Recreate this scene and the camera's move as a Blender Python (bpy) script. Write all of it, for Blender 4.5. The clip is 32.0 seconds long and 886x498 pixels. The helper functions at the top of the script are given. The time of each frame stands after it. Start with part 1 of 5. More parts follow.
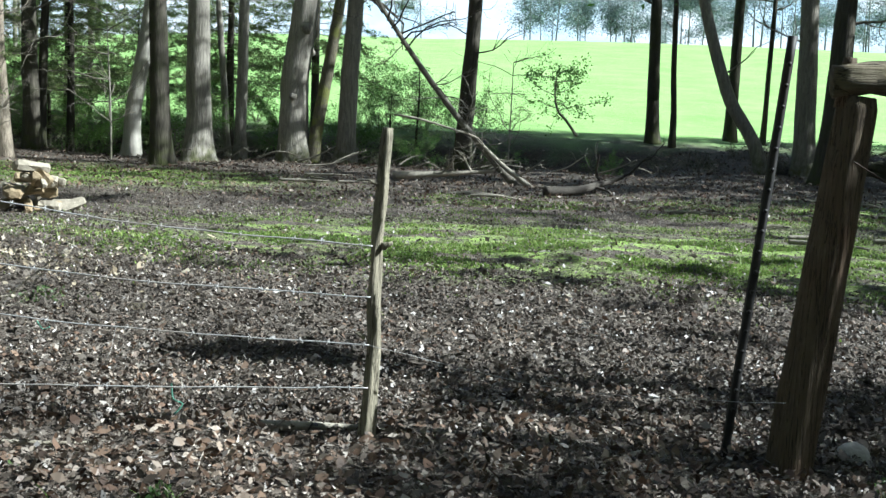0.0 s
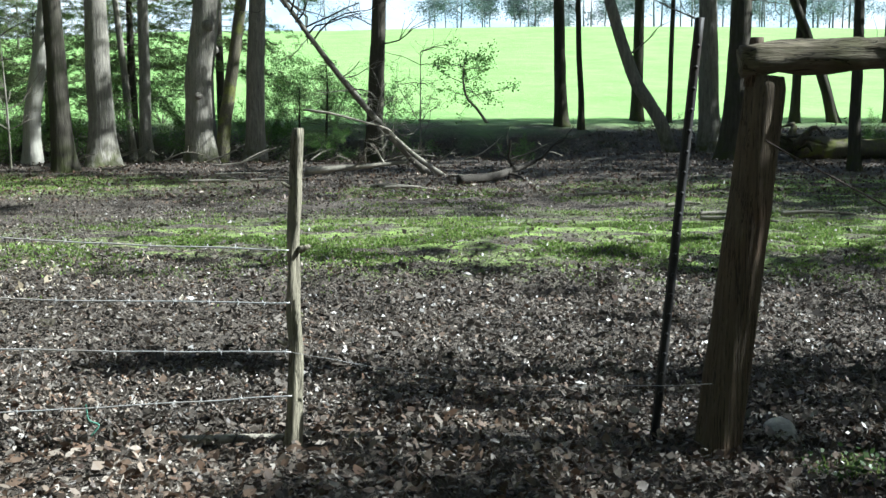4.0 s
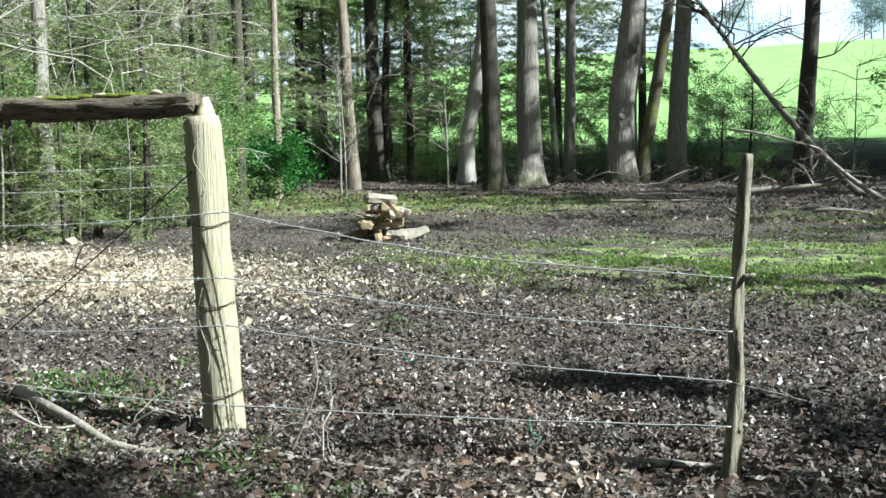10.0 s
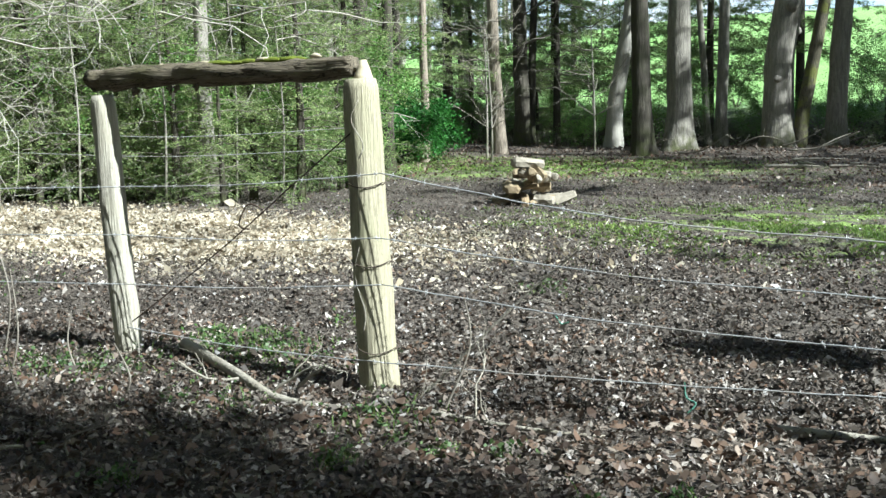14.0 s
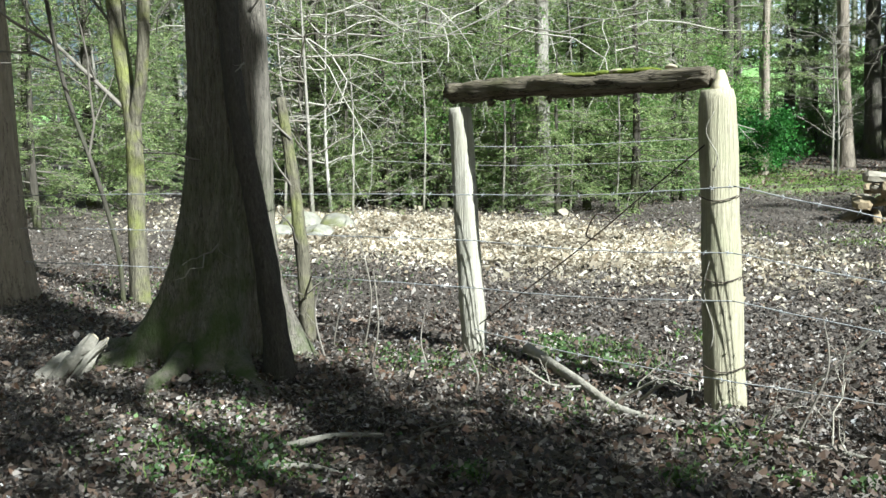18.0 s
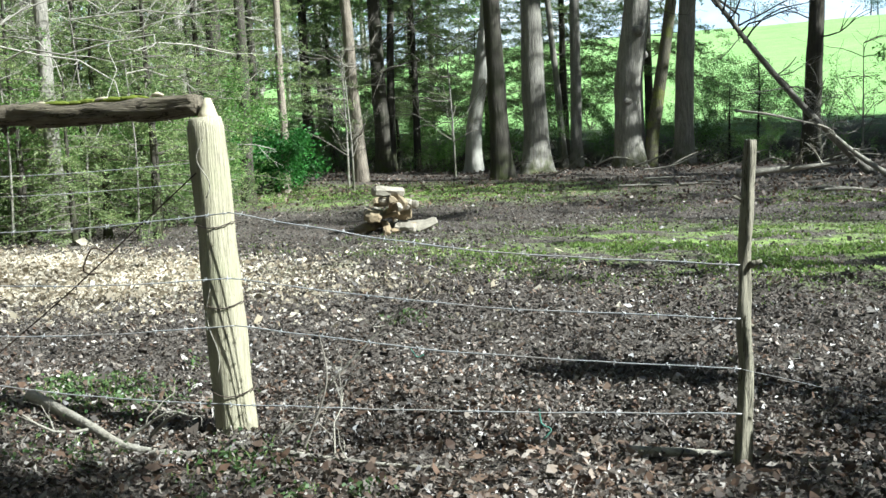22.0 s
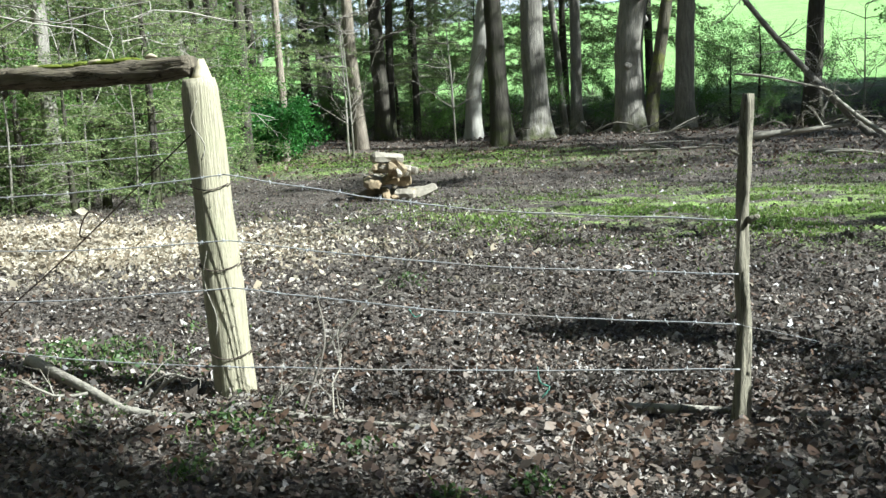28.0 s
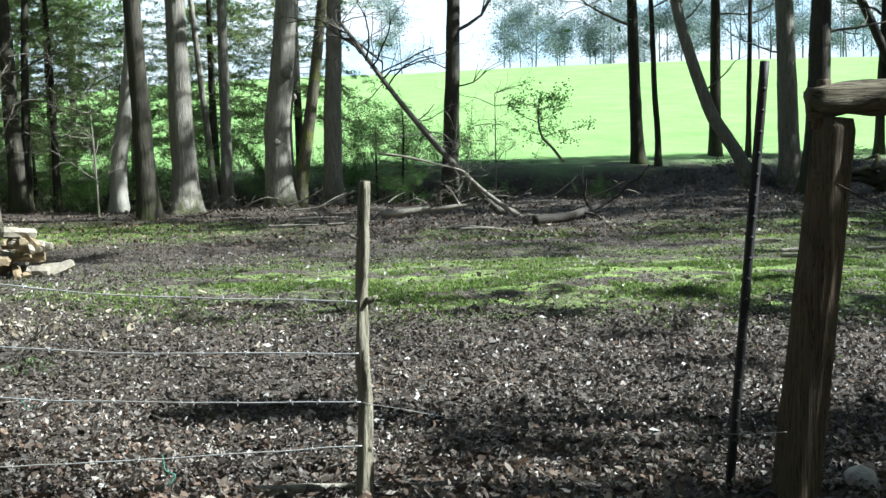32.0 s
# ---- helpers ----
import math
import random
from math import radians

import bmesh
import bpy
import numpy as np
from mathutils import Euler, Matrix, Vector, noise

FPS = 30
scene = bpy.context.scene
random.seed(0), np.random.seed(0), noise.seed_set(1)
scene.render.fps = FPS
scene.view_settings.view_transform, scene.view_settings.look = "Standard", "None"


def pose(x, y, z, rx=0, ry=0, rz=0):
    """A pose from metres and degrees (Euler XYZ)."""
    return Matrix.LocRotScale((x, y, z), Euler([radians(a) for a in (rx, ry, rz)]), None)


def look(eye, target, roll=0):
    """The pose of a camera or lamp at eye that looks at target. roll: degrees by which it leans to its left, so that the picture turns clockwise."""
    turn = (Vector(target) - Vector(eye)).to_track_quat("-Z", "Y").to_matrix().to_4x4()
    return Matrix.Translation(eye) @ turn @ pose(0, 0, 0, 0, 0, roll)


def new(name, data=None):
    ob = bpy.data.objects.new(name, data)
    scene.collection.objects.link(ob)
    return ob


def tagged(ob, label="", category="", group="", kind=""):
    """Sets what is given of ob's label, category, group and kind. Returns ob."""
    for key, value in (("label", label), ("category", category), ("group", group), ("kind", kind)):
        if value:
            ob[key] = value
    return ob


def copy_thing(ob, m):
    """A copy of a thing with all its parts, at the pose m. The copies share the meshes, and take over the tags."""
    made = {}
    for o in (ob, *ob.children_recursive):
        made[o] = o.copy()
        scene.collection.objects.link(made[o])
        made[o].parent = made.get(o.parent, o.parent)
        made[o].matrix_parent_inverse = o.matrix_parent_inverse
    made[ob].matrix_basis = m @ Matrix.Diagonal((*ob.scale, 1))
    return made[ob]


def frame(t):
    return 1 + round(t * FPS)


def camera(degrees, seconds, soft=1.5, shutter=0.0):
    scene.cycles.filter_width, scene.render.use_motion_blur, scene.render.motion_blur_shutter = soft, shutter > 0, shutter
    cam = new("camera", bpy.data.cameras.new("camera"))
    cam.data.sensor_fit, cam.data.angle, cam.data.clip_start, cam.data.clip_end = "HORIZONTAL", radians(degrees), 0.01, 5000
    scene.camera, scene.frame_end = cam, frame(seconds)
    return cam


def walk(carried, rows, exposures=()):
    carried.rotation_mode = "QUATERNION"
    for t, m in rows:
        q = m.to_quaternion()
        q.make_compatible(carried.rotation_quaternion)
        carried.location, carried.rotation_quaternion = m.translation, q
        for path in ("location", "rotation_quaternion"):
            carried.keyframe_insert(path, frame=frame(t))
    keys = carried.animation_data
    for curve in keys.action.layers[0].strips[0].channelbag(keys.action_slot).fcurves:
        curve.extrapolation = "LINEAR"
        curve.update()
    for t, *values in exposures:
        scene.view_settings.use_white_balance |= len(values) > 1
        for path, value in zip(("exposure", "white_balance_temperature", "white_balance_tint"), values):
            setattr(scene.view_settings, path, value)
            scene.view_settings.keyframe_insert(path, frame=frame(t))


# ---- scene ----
cam = camera(45.5, 32.0)
PATH = [
    (0, (0.409, -0.059, 1.27), (0.253, 1.922, 1.039), 2.4),
    (1, (0.435, -0.036, 1.273), (0.509, 1.954, 1.086), 1.6),
    (2, (0.447, -0.026, 1.272), (0.59, 1.959, 1.074), 0.8),
    (2.5, (0.437, -0.033, 1.27), (0.575, 1.95, 1.052), 0.9),
    (4.5, (0.383, 0.041, 1.295), (0.25, 2.02, 1.043), -1.3),
    (5, (0.370, 0.048, 1.295), (0.062, 2.007, 1.038), -2.5),
    (6, (0.347, -0.001, 1.306), (-0.148, 1.92, 1.048), -2.3),
    (7, (0.329, -0.013, 1.316), (-0.239, 1.889, 1.075), -1.0),
    (8, (0.302, -0.02, 1.312), (-0.371, 1.853, 1.112), -0.5),
    (9, (0.279, -0.021, 1.322), (-0.505, 1.811, 1.15), -0.2),
    (10, (0.289, -0.017, 1.317), (-0.463, 1.825, 1.113), -0.8),
    (11, (0.29, -0.012, 1.311), (-0.439, 1.837, 1.084), -1.0),
    (12, (0.289, -0.013, 1.31), (-0.449, 1.831, 1.083), -1.4),
    (13, (0.27, -0.034, 1.309), (-0.597, 1.753, 1.077), -1.5),
    (13.5, (0.26, -0.039, 1.306), (-0.676, 1.709, 1.049), -1.3),
    (15.5, (0.231, -0.059, 1.299), (-0.852, 1.603, 1.046), -0.7),
    (16, (0.225, -0.063, 1.304), (-0.876, 1.586, 1.042), -0.6),
    (17, (0.182, -0.11, 1.308), (-1.216, 1.299, 1.062), -2.1),
    (17.5, (0.169, -0.121, 1.31), (-1.298, 1.217, 1.073), -1.5),
    (18, (0.171, -0.12, 1.309), (-1.295, 1.22, 1.075), -1.1),
    (18.5, (0.178, -0.113, 1.313), (-1.256, 1.263, 1.088), -0.7),
    (19, (0.194, -0.09, 1.317), (-1.161, 1.365, 1.097), -0.9),
    (20, (0.245, -0.083, 1.318), (-0.918, 1.532, 1.124), -0.8),
    (21, (0.309, -0.044, 1.328), (-0.544, 1.748, 1.085), -1.6),
    (22, (0.307, -0.006, 1.339), (-0.463, 1.826, 1.115), -2.5),
    (23, (0.323, -0.026, 1.342), (-0.435, 1.811, 1.112), -3.2),
    (24, (0.322, -0.028, 1.338), (-0.499, 1.78, 1.106), -3.5),
    (24.5, (0.305, -0.017, 1.331), (-0.544, 1.778, 1.089), -3.8),
    (26.5, (0.311, -0.012, 1.303), (-0.527, 1.785, 1.045), -2.5),
    (27, (0.315, -0.006, 1.307), (-0.523, 1.79, 1.04), -3.0),
    (28, (0.318, 0.013, 1.296), (-0.455, 1.837, 1.014), -3.1),
    (29, (0.307, 0.009, 1.298), (-0.459, 1.836, 1.024), -1.3),
    (30, (0.353, 0.01, 1.311), (-0.184, 1.925, 1.103), -0.1),
    (31, (0.427, -0.024, 1.333), (0.148, 1.949, 1.163), -1.0),
    (32, (0.445, 0.005, 1.332), (0.298, 1.992, 1.161), -1.6),
]
walk(cam, [(t, look(eye, target, roll)) for t, eye, target, roll in PATH], exposures=[(0, 1.5, 5500, 2)])

# ---- world and light ----
SUN_AZ = Vector((1.0, -0.03, 0)).normalized()
SUN_EL = radians(40)
world = bpy.data.worlds.new("world")
scene.world = world
world.use_nodes = True
wt = world.node_tree
sky = wt.nodes.new("ShaderNodeTexSky")
sky.sky_type, sky.sun_disc = 'NISHITA', False
sky.sun_elevation, sky.sun_rotation = SUN_EL, math.atan2(SUN_AZ.x, SUN_AZ.y)
sky.air_density, sky.dust_density, sky.ozone_density = 1.0, 2.6, 1.0
wt.links.new(sky.outputs[0], wt.nodes["Background"].inputs[0])
wt.nodes["Background"].inputs[1].default_value = 0.028
sun = new("sun", bpy.data.lights.new("sun", 'SUN'))
sun.data.energy, sun.data.angle, sun.data.color = 5.0, radians(0.53), (1.0, 0.95, 0.86)
to_sun = SUN_AZ * math.cos(SUN_EL) + Vector((0, 0, math.sin(SUN_EL)))
sun.matrix_world = look(tuple(to_sun * 40), (0, 0, 0))

rnd = random.Random(7)
nrg = np.random.default_rng(11)


# ---- materials ----
def nodes_of(name):
    m = bpy.data.materials.new(name)
    m.use_nodes = True
    t = m.node_tree
    return m, t, t.nodes["Principled BSDF"]


def add(t, kind, **values):
    n = t.nodes.new(kind)
    for k, v in values.items():
        n.inputs[k].default_value = v
    return n


def mixed(t, fac, a, b, blend='MIX'):
    n = t.nodes.new("ShaderNodeMix")
    n.data_type, n.blend_type = 'RGBA', blend
    for sock, v in ((n.inputs[0], fac), (n.inputs[6], a), (n.inputs[7], b)):
        if isinstance(v, bpy.types.NodeSocket):
            t.links.new(v, sock)
        elif isinstance(v, (int, float)):
            sock.default_value = v
        else:
            sock.default_value = (*v, 1)
    return n.outputs[2]


def ramp(t, sock, lo, hi):
    n = t.nodes.new("ShaderNodeMapRange")
    n.inputs["From Min"].default_value, n.inputs["From Max"].default_value = lo, hi
    t.links.new(sock, n.inputs["Value"])
    return n.outputs[0]


def noisy(t, coords, scale, detail=4.0, stretch=(1, 1, 1), rough=0.6):
    mp = add(t, "ShaderNodeMapping")
    mp.inputs["Scale"].default_value = stretch
    t.links.new(coords, mp.inputs["Vector"])
    n = add(t, "ShaderNodeTexNoise", Scale=scale, Detail=detail, Roughness=rough)
    t.links.new(mp.outputs[0], n.inputs["Vector"])
    return n.outputs["Fac"]


def bumped(t, b, sock, strength, distance):
    n = add(t, "ShaderNodeBump", Strength=strength, Distance=distance)
    t.links.new(sock, n.inputs["Height"])
    t.links.new(n.outputs[0], b.inputs["Normal"])


def surface(name, dark, light, stain, scale=12, stretch=(1, 1, 1), bump=0.02, rough=0.85, patch=1.5, tint=0.25, stain_lo=0.5, stain_hi=0.7, moss=None, moss_top=0.6, crack=0.0, crack_scale=6.0):
    """A weathered surface: fine grain from dark to light, broad stains, a shade that differs from object to object."""
    m, t, b = nodes_of(name)
    co = t.nodes.new("ShaderNodeTexCoord").outputs["Object"]
    fine = noisy(t, co, scale, 6.0, stretch)
    col = mixed(t, ramp(t, fine, 0.28, 0.74), dark, light)
    col = mixed(t, ramp(t, noisy(t, co, scale * 3.7, 4.0), 0.3, 0.75), col, [(a + b_) / 2.4 for a, b_ in zip(dark, light)])
    col = mixed(t, ramp(t, noisy(t, co, patch, 3.0), stain_lo, stain_hi), col, stain)
    info = t.nodes.new("ShaderNodeObjectInfo").outputs["Random"]
    col = mixed(t, ramp(t, info, 0.0, 1.0 / max(tint, 0.01)), col, [c * 0.45 for c in dark])
    if crack:
        # long narrow splits along the grain
        lines = noisy(t, co, crack_scale, 5.0, (stretch[0], stretch[1], stretch[2] * 0.6), 0.7)
        pp = t.nodes.new("ShaderNodeMath")
        pp.operation = 'PINGPONG'
        t.links.new(lines, pp.inputs[0])
        pp.inputs[1].default_value = 0.09
        cut = ramp(t, pp.outputs[0], 0.016, 0.004)
        dim = t.nodes.new("ShaderNodeMath")
        dim.operation = 'MULTIPLY'
        t.links.new(cut, dim.inputs[0])
        dim.inputs[1].default_value = crack
        col = mixed(t, dim.outputs[0], col, [c * 0.3 for c in dark])
    if moss:
        sep = t.nodes.new("ShaderNodeSeparateXYZ")
        t.links.new(co, sep.inputs[0])
        low = ramp(t, sep.outputs[2], moss_top, 0.0)
        add_n = t.nodes.new("ShaderNodeMath")
        add_n.operation = 'MULTIPLY'
        t.links.new(low, add_n.inputs[0])
        t.links.new(ramp(t, noisy(t, co, 5.0, 4.0), 0.38, 0.6), add_n.inputs[1])
        col = mixed(t, add_n.outputs[0], col, moss)
    t.links.new(col, b.inputs["Base Color"])
    b.inputs["Roughness"].default_value = rough
    b.inputs["Specular IOR Level"].default_value = 0.25
    bumped(t, b, fine, 1.0, bump)
    return m


def leafy(name, tones, through_light=0.35, rough=0.5, spec=0.4):
    """Leaves: each leaf its own tone, light coming through them."""
    m, t, b = nodes_of(name)
    isl = t.nodes.new("ShaderNodeNewGeometry").outputs["Random Per Island"]
    cr = t.nodes.new("ShaderNodeValToRGB")
    els = cr.color_ramp.elements
    while len(els) < len(tones):
        els.new(0.5)
    for i, (e, c) in enumerate(zip(els, tones)):
        e.position, e.color = i / (len(tones) - 1), (*c, 1)
    t.links.new(isl, cr.inputs[0])
    col = cr.outputs[0]
    co = t.nodes.new("ShaderNodeTexCoord").outputs["Object"]
    col = mixed(t, ramp(t, noisy(t, co, 0.9, 2.0), 0.35, 0.75), col, [c * 0.55 for c in tones[0]])
    t.links.new(col, b.inputs["Base Color"])
    b.inputs["Roughness"].default_value, b.inputs["Specular IOR Level"].default_value = rough, spec
    if through_light:
        tr = t.nodes.new("ShaderNodeBsdfTranslucent")
        t.links.new(col, tr.inputs[0])
        mx = t.nodes.new("ShaderNodeMixShader")
        mx.inputs[0].default_value = through_light
        t.links.new(b.outputs[0], mx.inputs[1])
        t.links.new(tr.outputs[0], mx.inputs[2])
        t.links.new(mx.outputs[0], t.nodes["Material Output"].inputs[0])
    return m


BARK_GREY = surface("bark_grey", (0.13, 0.118, 0.10), (0.52, 0.48, 0.41), (0.27, 0.25, 0.20), 6, (3, 3, 0.45), 0.03, patch=1.1, moss=(0.075, 0.085, 0.02), moss_top=0.9, crack=0.5, crack_scale=3)
BARK_DARK = surface("bark_dark", (0.03, 0.026, 0.02), (0.13, 0.115, 0.09), (0.055, 0.06, 0.03), 6, (3, 3, 0.45), 0.03, moss=(0.06, 0.07, 0.02), moss_top=1.0)
BARK_PALE = surface("bark_pale", (0.3, 0.28, 0.24), (0.68, 0.64, 0.56), (0.4, 0.38, 0.31), 5, (3, 3, 0.5), 0.02)
BARK_SMOOTH = surface("bark_smooth", (0.03, 0.026, 0.022), (0.12, 0.105, 0.088), (0.055, 0.048, 0.04), 30, (3, 3, 1), 0.01, patch=5, crack=0.4)
DARK_STEEL = surface("dark_steel", (0.012, 0.012, 0.013), (0.05, 0.048, 0.047), (0.06, 0.04, 0.03), 40, (1, 1, 0.4), 0.003, rough=0.6, tint=0.01)
MOSSY_ROCK = surface("mossy_rock", (0.12, 0.115, 0.09), (0.42, 0.40, 0.33), (0.15, 0.155, 0.06), 9, (1, 1, 1), 0.03, patch=2.5, stain_lo=0.5, stain_hi=0.66, tint=0.1)
BARK_TAN = surface("bark_tan", (0.17, 0.135, 0.10), (0.5, 0.43, 0.34), (0.27, 0.225, 0.17), 7, (4, 4, 0.5), 0.05, crack=0.6, crack_scale=3)
BARK_OAK = surface("bark_oak", (0.06, 0.052, 0.042), (0.30, 0.265, 0.215), (0.14, 0.122, 0.098), 22, (5, 5, 0.7), 0.012, moss=(0.05, 0.075, 0.014), moss_top=1.5, tint=0.01, crack=0.75, crack_scale=5)
BARK_MOSSY = surface("bark_mossy", (0.045, 0.038, 0.026), (0.3, 0.27, 0.19), (0.22, 0.23, 0.07), 9, (5, 5, 1), 0.03, patch=3.0, stain_lo=0.47, stain_hi=0.62, crack=0.6)
TWIG = surface("twig_bark", (0.12, 0.10, 0.08), (0.33, 0.30, 0.25), (0.2, 0.18, 0.14), 20, (1, 1, 1), 0.005)
TWIG_PALE = surface("twig_pale", (0.33, 0.305, 0.255), (0.58, 0.54, 0.47), (0.33, 0.3, 0.24), 20, (1, 1, 1), 0.005)
POST_TAN = surface("post_weathered_tan", (0.2, 0.178, 0.115), (0.55, 0.50, 0.36), (0.36, 0.345, 0.22), 14, (8, 8, 0.3), 0.008, patch=3, tint=0.01, crack=0.3, crack_scale=3)
POST_GREY = surface("post_weathered_grey", (0.22, 0.20, 0.16), (0.60, 0.56, 0.46), (0.36, 0.33, 0.25), 14, (8, 8, 0.3), 0.008, patch=3, tint=0.01, crack=0.35, crack_scale=3)
POST_BROWN = surface("post_brown", (0.055, 0.04, 0.028), (0.21, 0.165, 0.115), (0.14, 0.09, 0.06), 14, (7, 7, 0.35), 0.014, patch=3, tint=0.01, crack=0.8, crack_scale=3)
POST_WORN = surface("post_worn", (0.11, 0.098, 0.072), (0.42, 0.38, 0.28), (0.2, 0.18, 0.135), 20, (5, 5, 0.5), 0.01, patch=4, tint=0.01, crack=0.8, crack_scale=3)
END_GRAIN = surface("end_grain", (0.38, 0.32, 0.2), (0.66, 0.58, 0.42), (0.5, 0.44, 0.3), 30, (1, 1, 1), 0.004, tint=0.01)
RAIL_WOOD = surface("rail_wood", (0.045, 0.036, 0.026), (0.32, 0.27, 0.19), (0.11, 0.10, 0.055), 9, (0.5, 7, 7), 0.022, patch=4, tint=0.01, crack=0.8, crack_scale=2)
MOSS = surface("moss_clump", (0.07, 0.10, 0.012), (0.26, 0.30, 0.03), (0.15, 0.18, 0.03), 60, (1, 1, 1), 0.01)
ROT_WOOD = surface("split_wood", (0.16, 0.12, 0.07), (0.43, 0.345, 0.22), (0.27, 0.2, 0.12), 10, (2, 2, 2), 0.02, tint=0.3)
DEAD_GREY = surface("dead_grey_bark", (0.06, 0.052, 0.043), (0.36, 0.33, 0.28), (0.15, 0.135, 0.11), 8, (3, 3, 3), 0.02, tint=0.01, patch=2.0)
DEAD_WOOD = surface("dead_wood", (0.20, 0.18, 0.145), (0.5, 0.46, 0.38), (0.26, 0.23, 0.18), 9, (2, 2, 2), 0.02, tint=0.2)
STEEL = surface("wire_steel", (0.28, 0.275, 0.27), (0.62, 0.62, 0.62), (0.34, 0.3, 0.26), 40, (1, 1, 1), 0.0, rough=0.4, tint=0.01)
STEEL.node_tree.nodes["Principled BSDF"].inputs["Metallic"].default_value = 0.15
RUST = surface("rusty_steel", (0.045, 0.035, 0.03), (0.12, 0.09, 0.07), (0.16, 0.085, 0.05), 40, (1, 1, 0.4), 0.004, rough=0.7, tint=0.01)
STONE_TAN = surface("weathered_slab", (0.2, 0.175, 0.135), (0.5, 0.45, 0.36), (0.33, 0.29, 0.23), 12, (1, 1, 1), 0.02, tint=0.3)
STONE = surface("pale_stone", (0.3, 0.29, 0.27), (0.62, 0.61, 0.58), (0.45, 0.43, 0.39), 18, (1, 1, 1), 0.015)
GREEN_LINE = surface("green_line", (0.12, 0.35, 0.25), (0.3, 0.6, 0.45), (0.2, 0.45, 0.35), 40)
LITTER = leafy("leaf_litter", ((0.04, 0.026, 0.019), (0.085, 0.055, 0.039), (0.18, 0.108, 0.068), (0.11, 0.077, 0.056), (0.26, 0.175, 0.12), (0.15, 0.108, 0.08), (0.31, 0.245, 0.19), (0.42, 0.36, 0.30)), 0.12, 0.5, 0.4)
SCRAP = leafy("leaf_scraps", ((0.035, 0.028, 0.022), (0.075, 0.06, 0.048), (0.16, 0.128, 0.102), (0.10, 0.082, 0.066), (0.28, 0.235, 0.195), (0.42, 0.365, 0.31), (0.58, 0.52, 0.455)), 0.1, 0.45, 0.45)
TRODDEN = leafy("trodden_scraps", ((0.03, 0.025, 0.02), (0.065, 0.053, 0.043), (0.12, 0.10, 0.083), (0.085, 0.068, 0.055), (0.19, 0.162, 0.136), (0.31, 0.272, 0.235), (0.58, 0.53, 0.475)), 0.08, 0.42, 0.5)
CLOD = surface("soil_clod", (0.022, 0.018, 0.015), (0.15, 0.127, 0.106), (0.065, 0.053, 0.043), 40, (1, 1, 1), 0.012, patch=0.8, tint=0.01)
STRAW = leafy("straw_scraps", ((0.24, 0.19, 0.125), (0.42, 0.35, 0.245), (0.58, 0.505, 0.375), (0.72, 0.65, 0.51), (0.8, 0.745, 0.62)), 0.15, 0.5, 0.4)
GRASS = leafy("grass_blades", ((0.121, 0.208, 0.0382), (0.196, 0.306, 0.061), (0.286, 0.391, 0.107), (0.451, 0.488, 0.199)), 0.5)
CEDAR = leafy("cedar_needles", ((0.145, 0.22, 0.08), (0.27, 0.365, 0.135), (0.42, 0.515, 0.205), (0.59, 0.635, 0.30)), 0.55)
FRESH = leafy("fresh_leaves", ((0.101, 0.224, 0.0448), (0.168, 0.325, 0.0672), (0.246, 0.414, 0.101), (0.358, 0.482, 0.168)), 0.5)
PRIVET = leafy("privet_leaves", ((0.03, 0.12, 0.02), (0.05, 0.19, 0.03), (0.08, 0.26, 0.045), (0.12, 0.32, 0.07)), 0.4)
# brush leaves, their tones darkened to carry the bank's shade
BRUSH_SHADED = leafy("brush_leaves_shaded", ((0.025, 0.03, 0.015), (0.05, 0.06, 0.025), (0.08, 0.075, 0.04), (0.09, 0.12, 0.04)), 0.2)
WEED = leafy("weed_leaves", ((0.05, 0.10, 0.03), (0.09, 0.16, 0.045), (0.14, 0.22, 0.07), (0.2, 0.27, 0.11)), 0.35)
# distance haze is mixed into these leaf and twig colours: pale and bluish
HAZED_LEAF = leafy("far_leaves_hazed", ((0.16, 0.235, 0.25), (0.24, 0.315, 0.33), (0.36, 0.43, 0.44), (0.47, 0.53, 0.54)), 0.4)
HAZED_TWIG = surface("far_twig_hazed", (0.2, 0.205, 0.21), (0.36, 0.36, 0.35), (0.28, 0.28, 0.28), 4, (1, 1, 1), 0.0)


